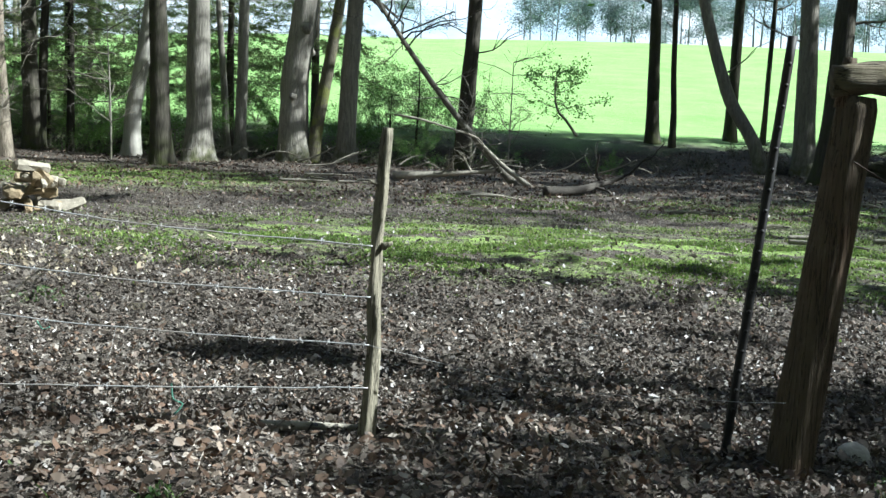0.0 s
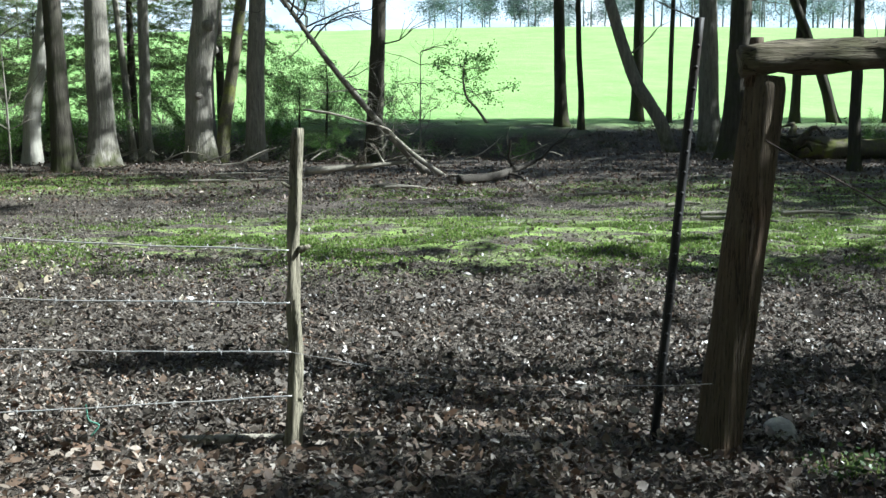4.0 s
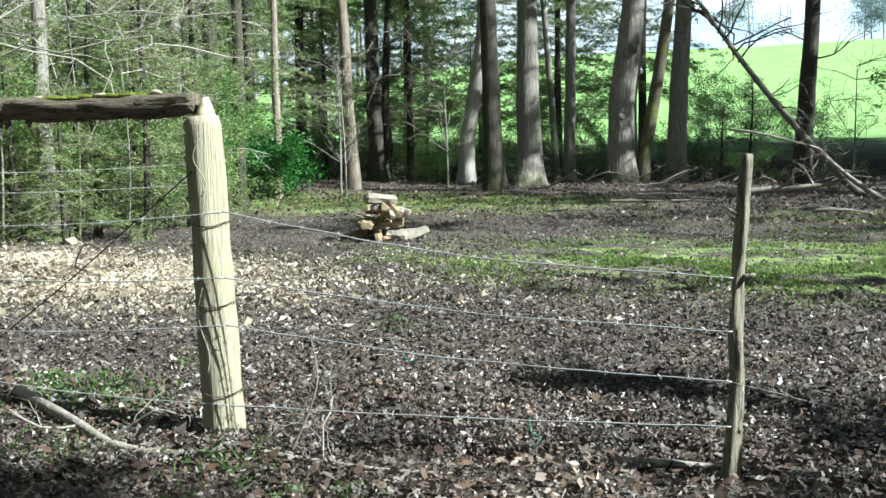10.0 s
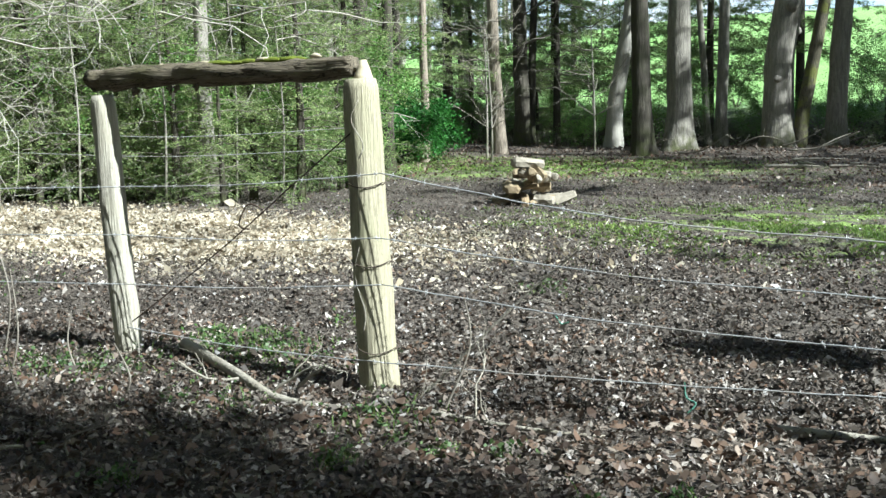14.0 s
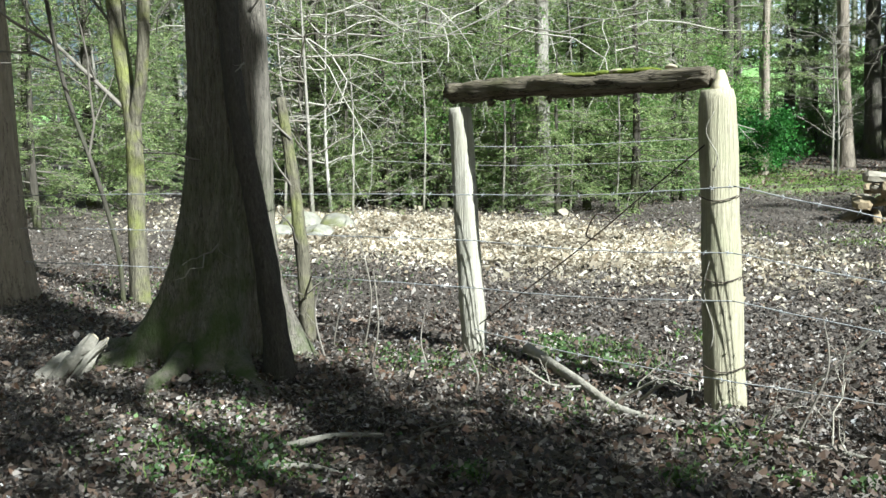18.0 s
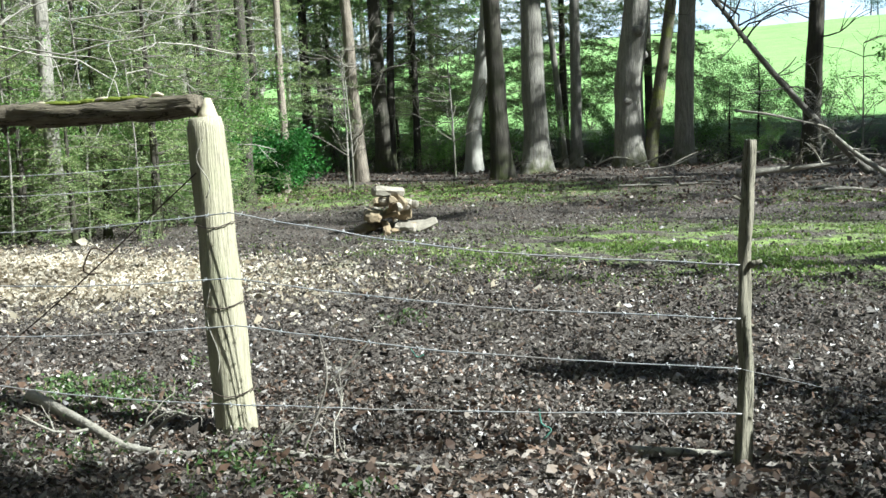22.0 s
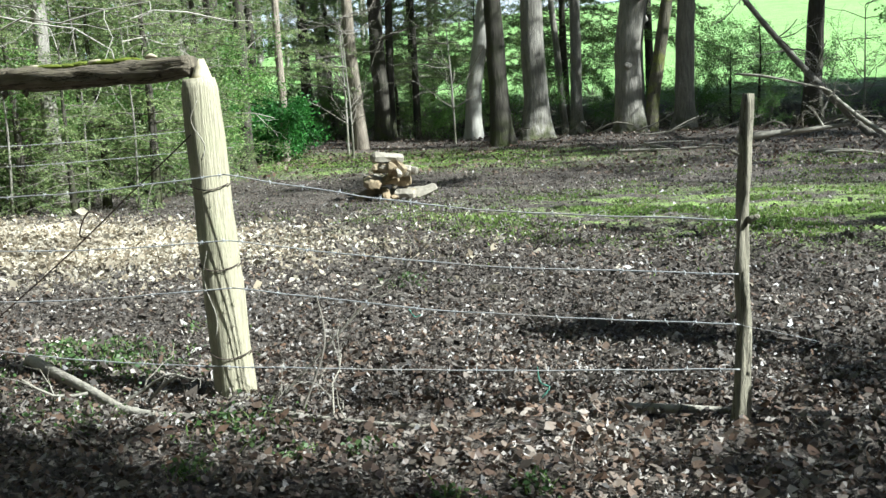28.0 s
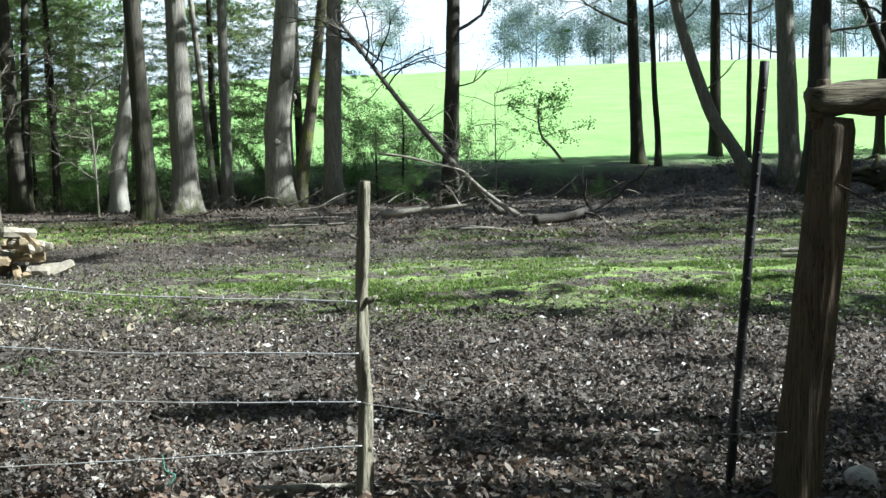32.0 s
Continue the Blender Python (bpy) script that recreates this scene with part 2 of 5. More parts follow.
def ground_material():
    m, t, b = nodes_of("pasture_ground")
    pos = t.nodes.new("ShaderNodeNewGeometry").outputs["Position"]
    sep = t.nodes.new("ShaderNodeSeparateXYZ")
    t.links.new(pos, sep.inputs[0])
    fine = noisy(t, pos, 16.0, 8.0, (1, 1, 1), 0.7)
    mid = noisy(t, pos, 3.0, 5.0)
    soil = mixed(t, ramp(t, fine, 0.36, 0.66), (0.025, 0.021, 0.018), (0.17, 0.143, 0.118))
    soil = mixed(t, ramp(t, mid, 0.42, 0.7), soil, (0.075, 0.06, 0.048))
    soil = mixed(t, ramp(t, noisy(t, pos, 45.0, 3.0), 0.62, 0.74), soil, (0.40, 0.34, 0.27))
    # straw-pale trampled patch by the wood's edge
    def within(cx, cy, rx, ry):
        v = t.nodes.new("ShaderNodeMapping")
        v.vector_type = 'TEXTURE'
        v.inputs["Location"].default_value, v.inputs["Scale"].default_value = (cx, cy, 0), (rx, ry, 1000)
        t.links.new(pos, v.inputs["Vector"])
        ln = t.nodes.new("ShaderNodeVectorMath")
        ln.operation = 'LENGTH'
        t.links.new(v.outputs[0], ln.inputs[0])
        s = t.nodes.new("ShaderNodeMath")
        s.operation = 'SUBTRACT'
        t.links.new(ln.outputs["Value"], s.inputs[0])
        t.links.new(ramp(t, noisy(t, pos, 1.1, 5.0), 0.1, 0.9), s.inputs[1])
        return ramp(t, s.outputs[0], 0.65, 0.05)
    straw = mixed(t, ramp(t, fine, 0.35, 0.65), (0.42, 0.355, 0.255), (0.78, 0.70, 0.56))
    soil = mixed(t, within(-8.8, 8.1, 4.6, 2.0), soil, straw)
    green = mixed(t, ramp(t, fine, 0.3, 0.7), (0.15, 0.23, 0.05), (0.31, 0.42, 0.11))
    spots = ramp(t, noisy(t, pos, 1.6, 7.0, (0.5, 1, 1), 0.75), 0.46, 0.57)
    def times(a, c):
        n = t.nodes.new("ShaderNodeMath")
        n.operation = 'MULTIPLY'
        t.links.new(a, n.inputs[0])
        t.links.new(c, n.inputs[1])
        return n.outputs[0]
    soil = mixed(t, times(within(3.2, 11.6, 8.0, 3.3), spots), soil, green)
    soil = mixed(t, times(within(-9.0, 19.5, 5.5, 3.0), spots), soil, green)
    soil = mixed(t, times(within(9.0, 17.5, 6.0, 4.0), spots), soil, green)
    # far pasture
    field = mixed(t, ramp(t, noisy(t, pos, 0.35, 6.0), 0.3, 0.7), (0.20, 0.37, 0.10), (0.30, 0.47, 0.16))
    field = mixed(t, ramp(t, noisy(t, pos, 4.0, 4.0), 0.55, 0.75), field, (0.38, 0.50, 0.22))
    wob = t.nodes.new("ShaderNodeMath")
    wob.operation = 'MULTIPLY_ADD'
    t.links.new(noisy(t, pos, 0.4, 5.0), wob.inputs[0])
    wob.inputs[1].default_value = 9.0
    t.links.new(sep.outputs[1], wob.inputs[2])
    col = mixed(t, ramp(t, wob.outputs[0], 37.5, 42.5), soil, field)
    t.links.new(col, b.inputs["Base Color"])
    b.inputs["Roughness"].default_value, b.inputs["Specular IOR Level"].default_value = 0.85, 0.3
    bumped(t, b, fine, 0.9, 0.05)
    return m


GROUND = ground_material()


# ---- mesh building ----
class Geo:
    def __init__(self):
        self.v, self.f = [], []

    def put(self, verts, faces):
        k = len(self.v)
        self.v += [tuple(p) for p in verts]
        self.f += [tuple(k + i for i in q) for q in faces]
        return self

    def mesh(self, name, material, smooth=True):
        me = bpy.data.meshes.new(name)
        me.from_pydata(self.v, [], self.f)
        me.materials.append(material)
        if smooth:
            me.polygons.foreach_set("use_smooth", [True] * len(me.polygons))
        me.update()
        return me


def part(name, geo, material, parent, label="", smooth=True):
    """One mesh object under a thing or under a part."""
    me = geo if isinstance(geo, bpy.types.Mesh) else geo.mesh(name, material, smooth)
    ob = new(name, me)
    ob.parent = parent
    if label:
        ob["label"] = label
    return ob


def thing(name, at, label, category, group="", kind=""):
    ob = new(name)
    ob.empty_display_size = 0.1
    ob.location = at
    return tagged(ob, label, category, group, kind)


def bezier(points, n):
    """A smooth line through the points."""
    p = [Vector(q) for q in points]
    if len(p) == 2:
        return [p[0].lerp(p[1], i / n) for i in range(n + 1)]
    out = []
    for i in range(n + 1):
        u = i / n * (len(p) - 1)
        k = min(int(u), len(p) - 2)
        a, b_, c, d = p[max(k - 1, 0)], p[k], p[k + 1], p[min(k + 2, len(p) - 1)]
        w = u - k
        out.append(0.5 * ((2 * b_) + (c - a) * w + (2 * a - 5 * b_ + 4 * c - d) * w * w + (3 * b_ - a - 3 * c + d) * w ** 3))
    return out


def tube(geo, line, radius, sides=8, lump=0.0, freq=3.0, seed=0.0, cap=True):
    """A tube along a line; radius(u, angle) or a number pair from start to end."""
    rings, n, gone = [], len(line), [0.0]
    for i in range(1, n):
        gone.append(gone[-1] + (line[i] - line[i - 1]).length)
    side = Vector((1, 0, 0))
    for i, p in enumerate(line):
        d = (line[min(i + 1, n - 1)] - line[max(i - 1, 0)]).normalized()
        side = (side - d * side.dot(d))
        side = side.normalized() if side.length > 1e-4 else d.orthogonal().normalized()
        up = d.cross(side)
        u = gone[i] / max(gone[-1], 1e-9)
        ring = []
        for k in range(sides):
            a = 2 * math.pi * k / sides
            r = radius(u, a) if callable(radius) else radius[0] + (radius[1] - radius[0]) * u
            way = side * math.cos(a) + up * math.sin(a)
            if lump:
                q = p * freq + way * 1.7 + Vector((seed, 0, 0))
                r *= 1 + lump * noise.noise(q)
            ring.append(p + way * r)
        rings.append(ring)
    verts = [q for ring in rings for q in ring]
    faces = [(i * sides + k, i * sides + (k + 1) % sides, (i + 1) * sides + (k + 1) % sides, (i + 1) * sides + k) for i in range(n - 1) for k in range(sides)]
    if cap:
        faces += [tuple(range(sides))[::-1], tuple((n - 1) * sides + k for k in range(sides))]
    geo.put(verts, faces)


def leaf_cloud(geo, centres, size, per, spread, long=1.8, droop=0.0, rg=None):
    """Many small leaves, each a folded pair of triangles, scattered round the centres."""
    rg = rg or nrg
    c = np.repeat(np.asarray(centres, float), per, axis=0)
    n = len(c)
    c = c + rg.normal(0, 1, (n, 3)) * np.asarray(spread)
    a = rg.normal(0, 1, (n, 3))
    a[:, 2] = a[:, 2] * 0.6 - droop
    a /= np.linalg.norm(a, axis=1)[:, None]
    b = np.cross(a, rg.normal(0, 1, (n, 3)))
    b /= np.linalg.norm(b, axis=1)[:, None]
    s = (size * rg.uniform(0.6, 1.4, n))[:, None]
    v = np.stack([c - a * s * long / 2, c + b * s * 0.5, c + a * s * long / 2, c - b * s * 0.5], 1).reshape(-1, 3)
    k = len(geo.v)
    geo.v += v.tolist()
    geo.f += (np.arange(n)[:, None] * 4 + np.array([0, 1, 2, 3]) + k).tolist()


def boughs(geo, rg, origin, way, length, radius, depth, tips, sides=5, droop=0.0, kink=0.25, kids=3):
    """Limbs that fork into twigs; the ends are gathered in tips."""
    line, d, p = [origin], way.normalized(), origin.copy()
    steps = 4 if depth else 3
    for i in range(steps):
        d = (d + Vector((rg.uniform(-kink, kink), rg.uniform(-kink, kink), rg.uniform(-kink, kink) - droop))).normalized()
        p = p + d * (length / steps)
        line.append(p.copy())
    tube(geo, line, (radius, radius * 0.5), sides, cap=False)
    tips += line[2:]
    if depth:
        for i in range(kids):
            q = line[rg.randint(1, steps)]
            e = (d + Vector((rg.uniform(-1, 1), rg.uniform(-1, 1), rg.uniform(-0.5, 0.8)))).normalized()
            boughs(geo, rg, q, e, length * rg.uniform(0.45, 0.7), radius * 0.45, depth - 1, tips, max(3, sides - 1), droop, kink, kids)


# ---- ground ----
PROFILE_Y = np.array([-60, 0, 5, 15, 22, 26.8, 28.3, 30.2, 31.8, 33.2, 35, 40, 45, 61, 85, 115, 130, 160, 260, 600])
PROFILE_Z = np.array([0.3, 0, 0, 0.0, 0.12, 0.2, 0.05, -0.3, -0.25, 0.72, 1.05, 1.3, 1.6, 3.44, 6.6, 10.9, 11.4, 10.0, 8.0, 8.0])


def gz(x, y):
    z = float(np.interp(y, PROFILE_Y, PROFILE_Z))
    if 26.8 < y < 35 and x > 2:
        level = 0.2 + 0.85 * (y - 26.8) / 8.2
        z += (level - z) * min(1.0, (x - 2) / 4)
    z += max(0.0, min(-x - 11, 25)) * 0.035 * max(0.0, min(1.0, (y + 2) / 10))
    if y < 50:
        z += 0.05 * noise.noise(Vector((x * 0.45, y * 0.45, 0))) + 0.025 * noise.noise(Vector((x * 1.7, y * 1.7, 3)))
        if 27 < y < 38:
            z += 0.12 * noise.noise(Vector((x * 0.6, y * 0.6, 9)))
    if y > 60:
        z += -0.00055 * (x - 14) ** 2 * min(1, (y - 60) / 55) * (1 if x < 14 else 0.6)
    if 1.5 < y < 20:
        # hoof-trodden relief, strongest in the open pasture
        k = (0.45 + 0.55 * max(0.0, min(1.0, (y - 3.8) / 1.5))) * (1 - 0.6 * max(0.0, min(1.0, (y - 9) / 3)))
        z += k * (0.030 * noise.noise(Vector((x * 3.1, y * 3.1, 1))) + 0.046 * noise.noise(Vector((x * 6.3, y * 6.3, 6))) + 0.026 * noise.noise(Vector((x * 13, y * 13, 4))))
    # the roots of the great oak lift the soil round it
    z += 0.12 * math.exp(-((x + 4.6) ** 2 + (y - 2.6) ** 2) / 0.9)
    return z


def spread_axis(lo, hi, near_lo, near_hi, step, growth):
    mids = list(np.arange(near_lo, near_hi, step))
    left, right, s = [near_lo], [mids[-1]], step
    while left[-1] > lo:
        s *= growth
        left.append(left[-1] - s)
    s = step
    while right[-1] < hi:
        s *= growth
        right.append(right[-1] + s)
    return np.array(left[:0:-1] + mids + right[1:])


xs = spread_axis(-500, 500, -9, 5, 0.055, 1.07)
ys = spread_axis(-120, 500, 1.5, 12, 0.055, 1.045)
gv = [(x, y, gz(x, y)) for y in ys for x in xs]
nx = len(xs)
gf = [(j * nx + i, j * nx + i + 1, (j + 1) * nx + i + 1, (j + 1) * nx + i) for j in range(len(ys) - 1) for i in range(nx - 1)]
ground = new("ground", Geo().put(gv, gf).mesh("ground", GROUND))
tagged(ground, "trampled brown pasture with leaf litter rising to a green field", "ground", kind="structure")


# ---- trees ----
def trunk_geo(line, r, flare, lobes, sides, seed, height, lump=0.10):
    """A tapering trunk with a root flare and knotty bark; the line starts at the foot."""
    g = Geo()
    total = (line[-1] - line[0]).length

    def radius(u, a):
        h = u * total
        base = 1 + flare * math.exp(-h / 0.36) * (1 + 0.55 * math.cos(lobes * a + seed)) + 0.12 * math.exp(-h / 1.5)
        return r * base * (1 - 0.55 * max(0.0, h - 2) / height)
    tube(g, line, radius, sides, lump, 2.3, seed)
    return g


def crown_mesh(seed, leaves):
    """Limbs and twigs of a leafless crown, with the first leaves of spring on some."""
    rg, g, tips = random.Random(seed), Geo(), []
    for i in range(9):
        a = i * 2.4 + rg.uniform(-0.4, 0.4)
        z = 0.4 + i * 0.75
        boughs(g, rg, Vector((0, 0, z)), Vector((math.cos(a), math.sin(a), 0.75)), rg.uniform(2.4, 4.2), 0.075, 2, tips, 5)
    return g.mesh("crown", TWIG), tips


def crown_leaves(seed, tips, per, size, material):
    g = Geo()
    leaf_cloud(g, [tuple(p) for p in tips], size, per, (0.30, 0.30, 0.25), rg=np.random.default_rng(seed))
    return g.mesh("foliage", material, False)


CROWNS = []
for s in (1, 2, 3):
    cm, ct = crown_mesh(s, 0)
    CROWNS.append((cm, crown_leaves(s, ct, 2, 0.075, FRESH)))

tree_count = 0


def tree(x, y, lean, r, bark, label, line=None, height=11.0, flare=0.55, lobes=5, sides=14, crown=True, extra=(), spread=0):
    """A tall tree: trunk, crown and low dead branches, its foot at (x, y)."""
    global tree_count
    tree_count += 1
    s = tree_count
    z0 = gz(x, y) - 0.12
    ob = thing("tree", (x, y, z0), label, "tree", "trees along the pasture")
    if line is None:
        wob = [(0.05 * noise.noise(Vector((s * 3.1, h * 0.5, 0))), 0.05 * noise.noise(Vector((s * 3.1, h * 0.5, 7))), h) for h in (0, 1.2, 2.5, 4, 6, 8.5, height)]
        line = [(lean * h + a, b, h) for a, b, h in wob]
    pts = bezier(line, 22)
    low = [pts[0].lerp(pts[1], k / 4) for k in range(4)]
    part("trunk", trunk_geo(low + pts[1:], r, flare, lobes, sides, s * 1.7, height), bark, ob)
    top = pts[-1]
    if crown:
        cm, fm = CROWNS[s % 3]
        k = spread or 1.1 + 0.6 * (s * 0.37 % 1)
        c = part("crown", cm, None, ob)
        c.matrix_basis = Matrix.Translation((pts[15].x, pts[15].y, pts[15].z)) @ Matrix.Rotation(s * 1.9, 4, 'Z') @ Matrix.Scale(k, 4)
        f = part("foliage", fm, None, c)
    for row in extra:
        g, tips = Geo(), []
        rg = random.Random(s * 10)
        (z, wx, wy, wz, ln, rr) = row
        p0 = min(pts, key=lambda q: abs(q.z - z))
        boughs(g, rg, p0.copy(), Vector((wx, wy, wz)), ln, rr, 1, tips, 5, 0.03, 0.35, 4)
        part("branch", g, TWIG, ob)
    return ob


G_TALL = "tall grey-barked hardwood with a flared mossy foot"
D_TALL = "dark-barked slender hardwood standing by the bank"
P_TALL = "pale sunlit trunk standing among green undergrowth"

# right-hand group before the field
tree(4.32, 34.9, -0.03, 0.19, BARK_DARK, D_TALL, extra=((4.4, -1, -0.2, 0.35, 2.2, 0.05), (5.4, 0.8, 0, 0.5, 1.6, 0.04)))
tree(4.84, 33.9, -0.037, 0.085, BARK_DARK, "thin dark sapling beside a larger trunk", height=7, extra=((3.7, -0.6, 0, 0.8, 1.0, 0.03), (5.0, 1, 0, 0.5, 1.0, 0.03)))
tree(7.32, 37.7, 0.0, 0.19, BARK_DARK, D_TALL, extra=((5.0, 1, 0, 0.4, 2.0, 0.04),))
tree(8.0, 35.7, 0.012, 0.078, BARK_DARK, "thin dark sapling at the field's edge", height=7, extra=((4.4, 1, 0, 0.8, 1.4, 0.03),))
tree(7.63, 28.6, -0.04, 0.26, BARK_GREY, G_TALL, extra=((3.6, -1, 0, 0.1, 1.6, 0.03),))
tree(7.64, 26.6, 0.043, 0.28, BARK_DARK, D_TALL, extra=((4.0, 1, 0, 0.4, 1.8, 0.04), (4.6, 0.4, 0, 0.7, 2.0, 0.06)))
tree(12.1, 35.4, 0.04, 0.14, BARK_DARK, D_TALL, extra=((4.3, -1, 0, 0.6, 1.8, 0.05), (5.2, 1, 0, 0.4, 1.4, 0.03)))
tree(13.4, 35.3, 0, 0.16, BARK_DARK, "dark leaning trunk at the field's edge", line=[(0, 0, 0), (-0.3, 0, 1.2), (-0.75, 0, 2.4), (-1.5, 0, 4.2), (-2.5, 0, 6.5), (-2.9, 0, 9)])
tree(9.12, 22.4, -0.014, 0.11, BARK_DARK, D_TALL, height=9, extra=((2.4, 1, 0, 0.5, 1.0, 0.02),))
tree(10.75, 22.9, 0.0, 0.40, BARK_DARK, "broad hardwood with a limb forking off", flare=0.5, extra=((3.6, 1, 0, 0.75, 3.2, 0.19), (4.1, -1, 0, 0.3, 1.6, 0.04)))
tree(15.07, 35.2, -0.016, 0.09, BARK_DARK, "thin dark sapling at the field's edge", height=8)
tree(6.6, 28.7, 0, 0.17, BARK_GREY, "bent grey trunk leaning out over the pasture", flare=0.3, line=[(0, 0, 0), (-0.28, 0, 0.85), (-0.62, 0.1, 1.45), (-1.0, 0.2, 2.1), (-1.45, 0.3, 3.4), (-1.85, 0.4, 4.9), (-2.2, 0.4, 7.0), (-2.4, 0.4, 9)], extra=((2.6, 0.7, 0, 0.2, 1.0, 0.03), (4.4, 1, 0, 0.5, 1.2, 0.03)))
tree(18.5, 30.0, 0.02, 0.22, BARK_GREY, G_TALL)
# middle group
tree(-1.36, 27.2, 0.04, 0.2, BARK_DARK, D_TALL, flare=0.8, extra=((4.3, 1, 0, 0.8, 1.8, 0.05), (3.0, 1, 0, 0.3, 1.2, 0.025), (3.4, -1, 0, 0.5, 1.0, 0.02)))
tree(-4.43, 27.4, 0.035, 0.23, BARK_GREY, G_TALL, extra=((4.6, 1, 0, 0.1, 1.5, 0.05),))
tree(-5.11, 26.5, 0, 0.15, BARK_MOSSY, "slim mossy trunk leaning beside a thick one", line=[(0, 0, 0), (0.1, 0, 1), (0.32, 0, 2.3), (0.62, 0, 4.3), (0.95, 0, 7), (1.1, 0, 10)], flare=0.3)
ob = tree(-5.56, 26.5, 0, 0.35, BARK_GREY, "thick grey hardwood with knots and a mossy foot", flare=0.45, line=[(0, 0, 0), (-0.05, 0, 1.2), (-0.02, 0, 2.4), (0.12, 0, 3.4), (0.28, 0, 5), (0.5, 0, 8), (0.6, 0, 11)])
for z, a, r in ((3.45, 0.6, 0.16), (2.9, 2.6, 0.13), (1.75, -0.3, 0.10)):
    g = Geo()
    p = Vector((0.1 + 0.36 * math.sin(a), -0.36 * math.cos(a), z))
    tube(g, [p + Vector((math.sin(a), -math.cos(a), 0)) * (k * 0.05 - 0.08) for k in range(5)], lambda u, an, rr=r: rr * math.sqrt(max(0.02, 1 - (u * 1.0) ** 2)), 10, 0.15, 4)
    part("knot", g, BARK_GREY, ob, "dark rounded branch scar")
tree(-7.83, 25.65, 0.0, 0.29, BARK_GREY, "thick grey hardwood with a buttressed foot", flare=0.75, lobes=3)
tree(-7.45, 28.2, 0.01, 0.15, BARK_GREY, D_TALL)
tree(-8.1, 29.4, -0.08, 0.09, BARK_GREY, "thin leaning sapling behind the trunks", height=7)
tree(-7.89, 23.3, -0.035, 0.21, BARK_DARK, "dark mossy hardwood close to a grey one", flare=0.6)
tree(-9.76, 26.3, 0, 0.19, BARK_PALE, "short pale trunk leaning behind the others", line=[(0, 0, 0), (0.05, 0, 1.2), (0.25, 0, 2.4), (0.5, 0, 4), (0.6, 0, 6), (0.7, 0, 9)])
tree(-12.58, 27.2, 0.04, 0.11, BARK_DARK, D_TALL, height=9)
tree(-12.33, 26.2, -0.026, 0.2, BARK_DARK, D_TALL, extra=((2.6, 1, -0.3, 0.0, 1.8, 0.03), (3.4, 1, -0.3, 0.1, 2.2, 0.03)))
tree(-11.5, 23.2, -0.057, 0.14, BARK_TAN, "slim tan trunk at the wood's edge", extra=((3.3, -1, -0.4, 0.1, 1.4, 0.02), (2.2, 1, -0.4, 0.2, 1.2, 0.02)))
# the wood
tree(-16.3, 27.7, -0.03, 0.095, BARK_PALE, P_TALL, height=9)
tree(-16.8, 25.3, -0.04, 0.145, BARK_DARK, D_TALL)
tree(-18.5, 28.9, -0.035, 0.12, BARK_DARK, D_TALL)
tree(-20.0, 28.2, -0.04, 0.13, BARK_PALE, P_TALL)
tree(-16.8, 18.5, -0.065, 0.18, BARK_PALE, P_TALL, extra=((3.6, 0.8, -0.6, 0.3, 2.4, 0.05), (4.4, -0.8, -0.6, 0.4, 2.4, 0.05)))
tree(-18.0, 33.6, -0.055, 0.10, BARK_PALE, P_TALL, height=9)
tree(-14.6, 10.5, -0.02, 0.15, BARK_GREY, "grey trunk with a mossy side limb at the wood's edge", extra=((2.1, 0.5, -0.6, 0.6, 1.4, 0.05), (2.9, -0.6, -0.4, 0.6, 1.5, 0.04)))
tree(-14.8, 11.7, -0.1, 0.2, BARK_PALE, P_TALL, extra=((3.2, 0.9, 0.2, 0.5, 2.6, 0.06),))
tree(-15.4, 12.7, -0.07, 0.22, BARK_PALE, P_TALL, extra=((3.0, 0.9, -0.4, 0.2, 2.6, 0.05),))
tree(-14.0, 11.8, -0.06, 0.24, BARK_PALE, "mossy thick trunk behind undergrowth", flare=0.5)
tree(-8.1, 2.9, -0.07, 0.16, BARK_TAN, "tan sunlit trunk beyond the fence", flare=0.3, height=9)

tree(-10.2, 11.4, -0.01, 0.10, BARK_GREY, G_TALL, height=9)
tree(-13.0, 18.3, -0.02, 0.13, BARK_GREY, G_TALL, height=10)
tree(-11.8, 17.7, 0.0, 0.15, BARK_DARK, D_TALL)
tree(-11.35, 17.9, 0.01, 0.11, BARK_DARK, D_TALL)
tree(-11.7, 19.9, 0.01, 0.08, BARK_TAN, "slim tan trunk at the wood's edge", height=9)

# the great oak beside the fence, its vine-like companion, a forked sapling
oak = tree(-4.74, 2.69, 0, 0.192, BARK_OAK, "great oak with ridged bark and moss-covered roots by the fence", flare=1.75, lobes=5, sides=40,
           line=[(-0.03, -0.04, 0), (0.04, 0.06, 0.6), (0.065, 0.13, 1.4), (0.035, 0.15, 2.3), (0.005, 0.18, 4), (-0.05, 0.18, 7), (-0.1, 0.14, 11)])


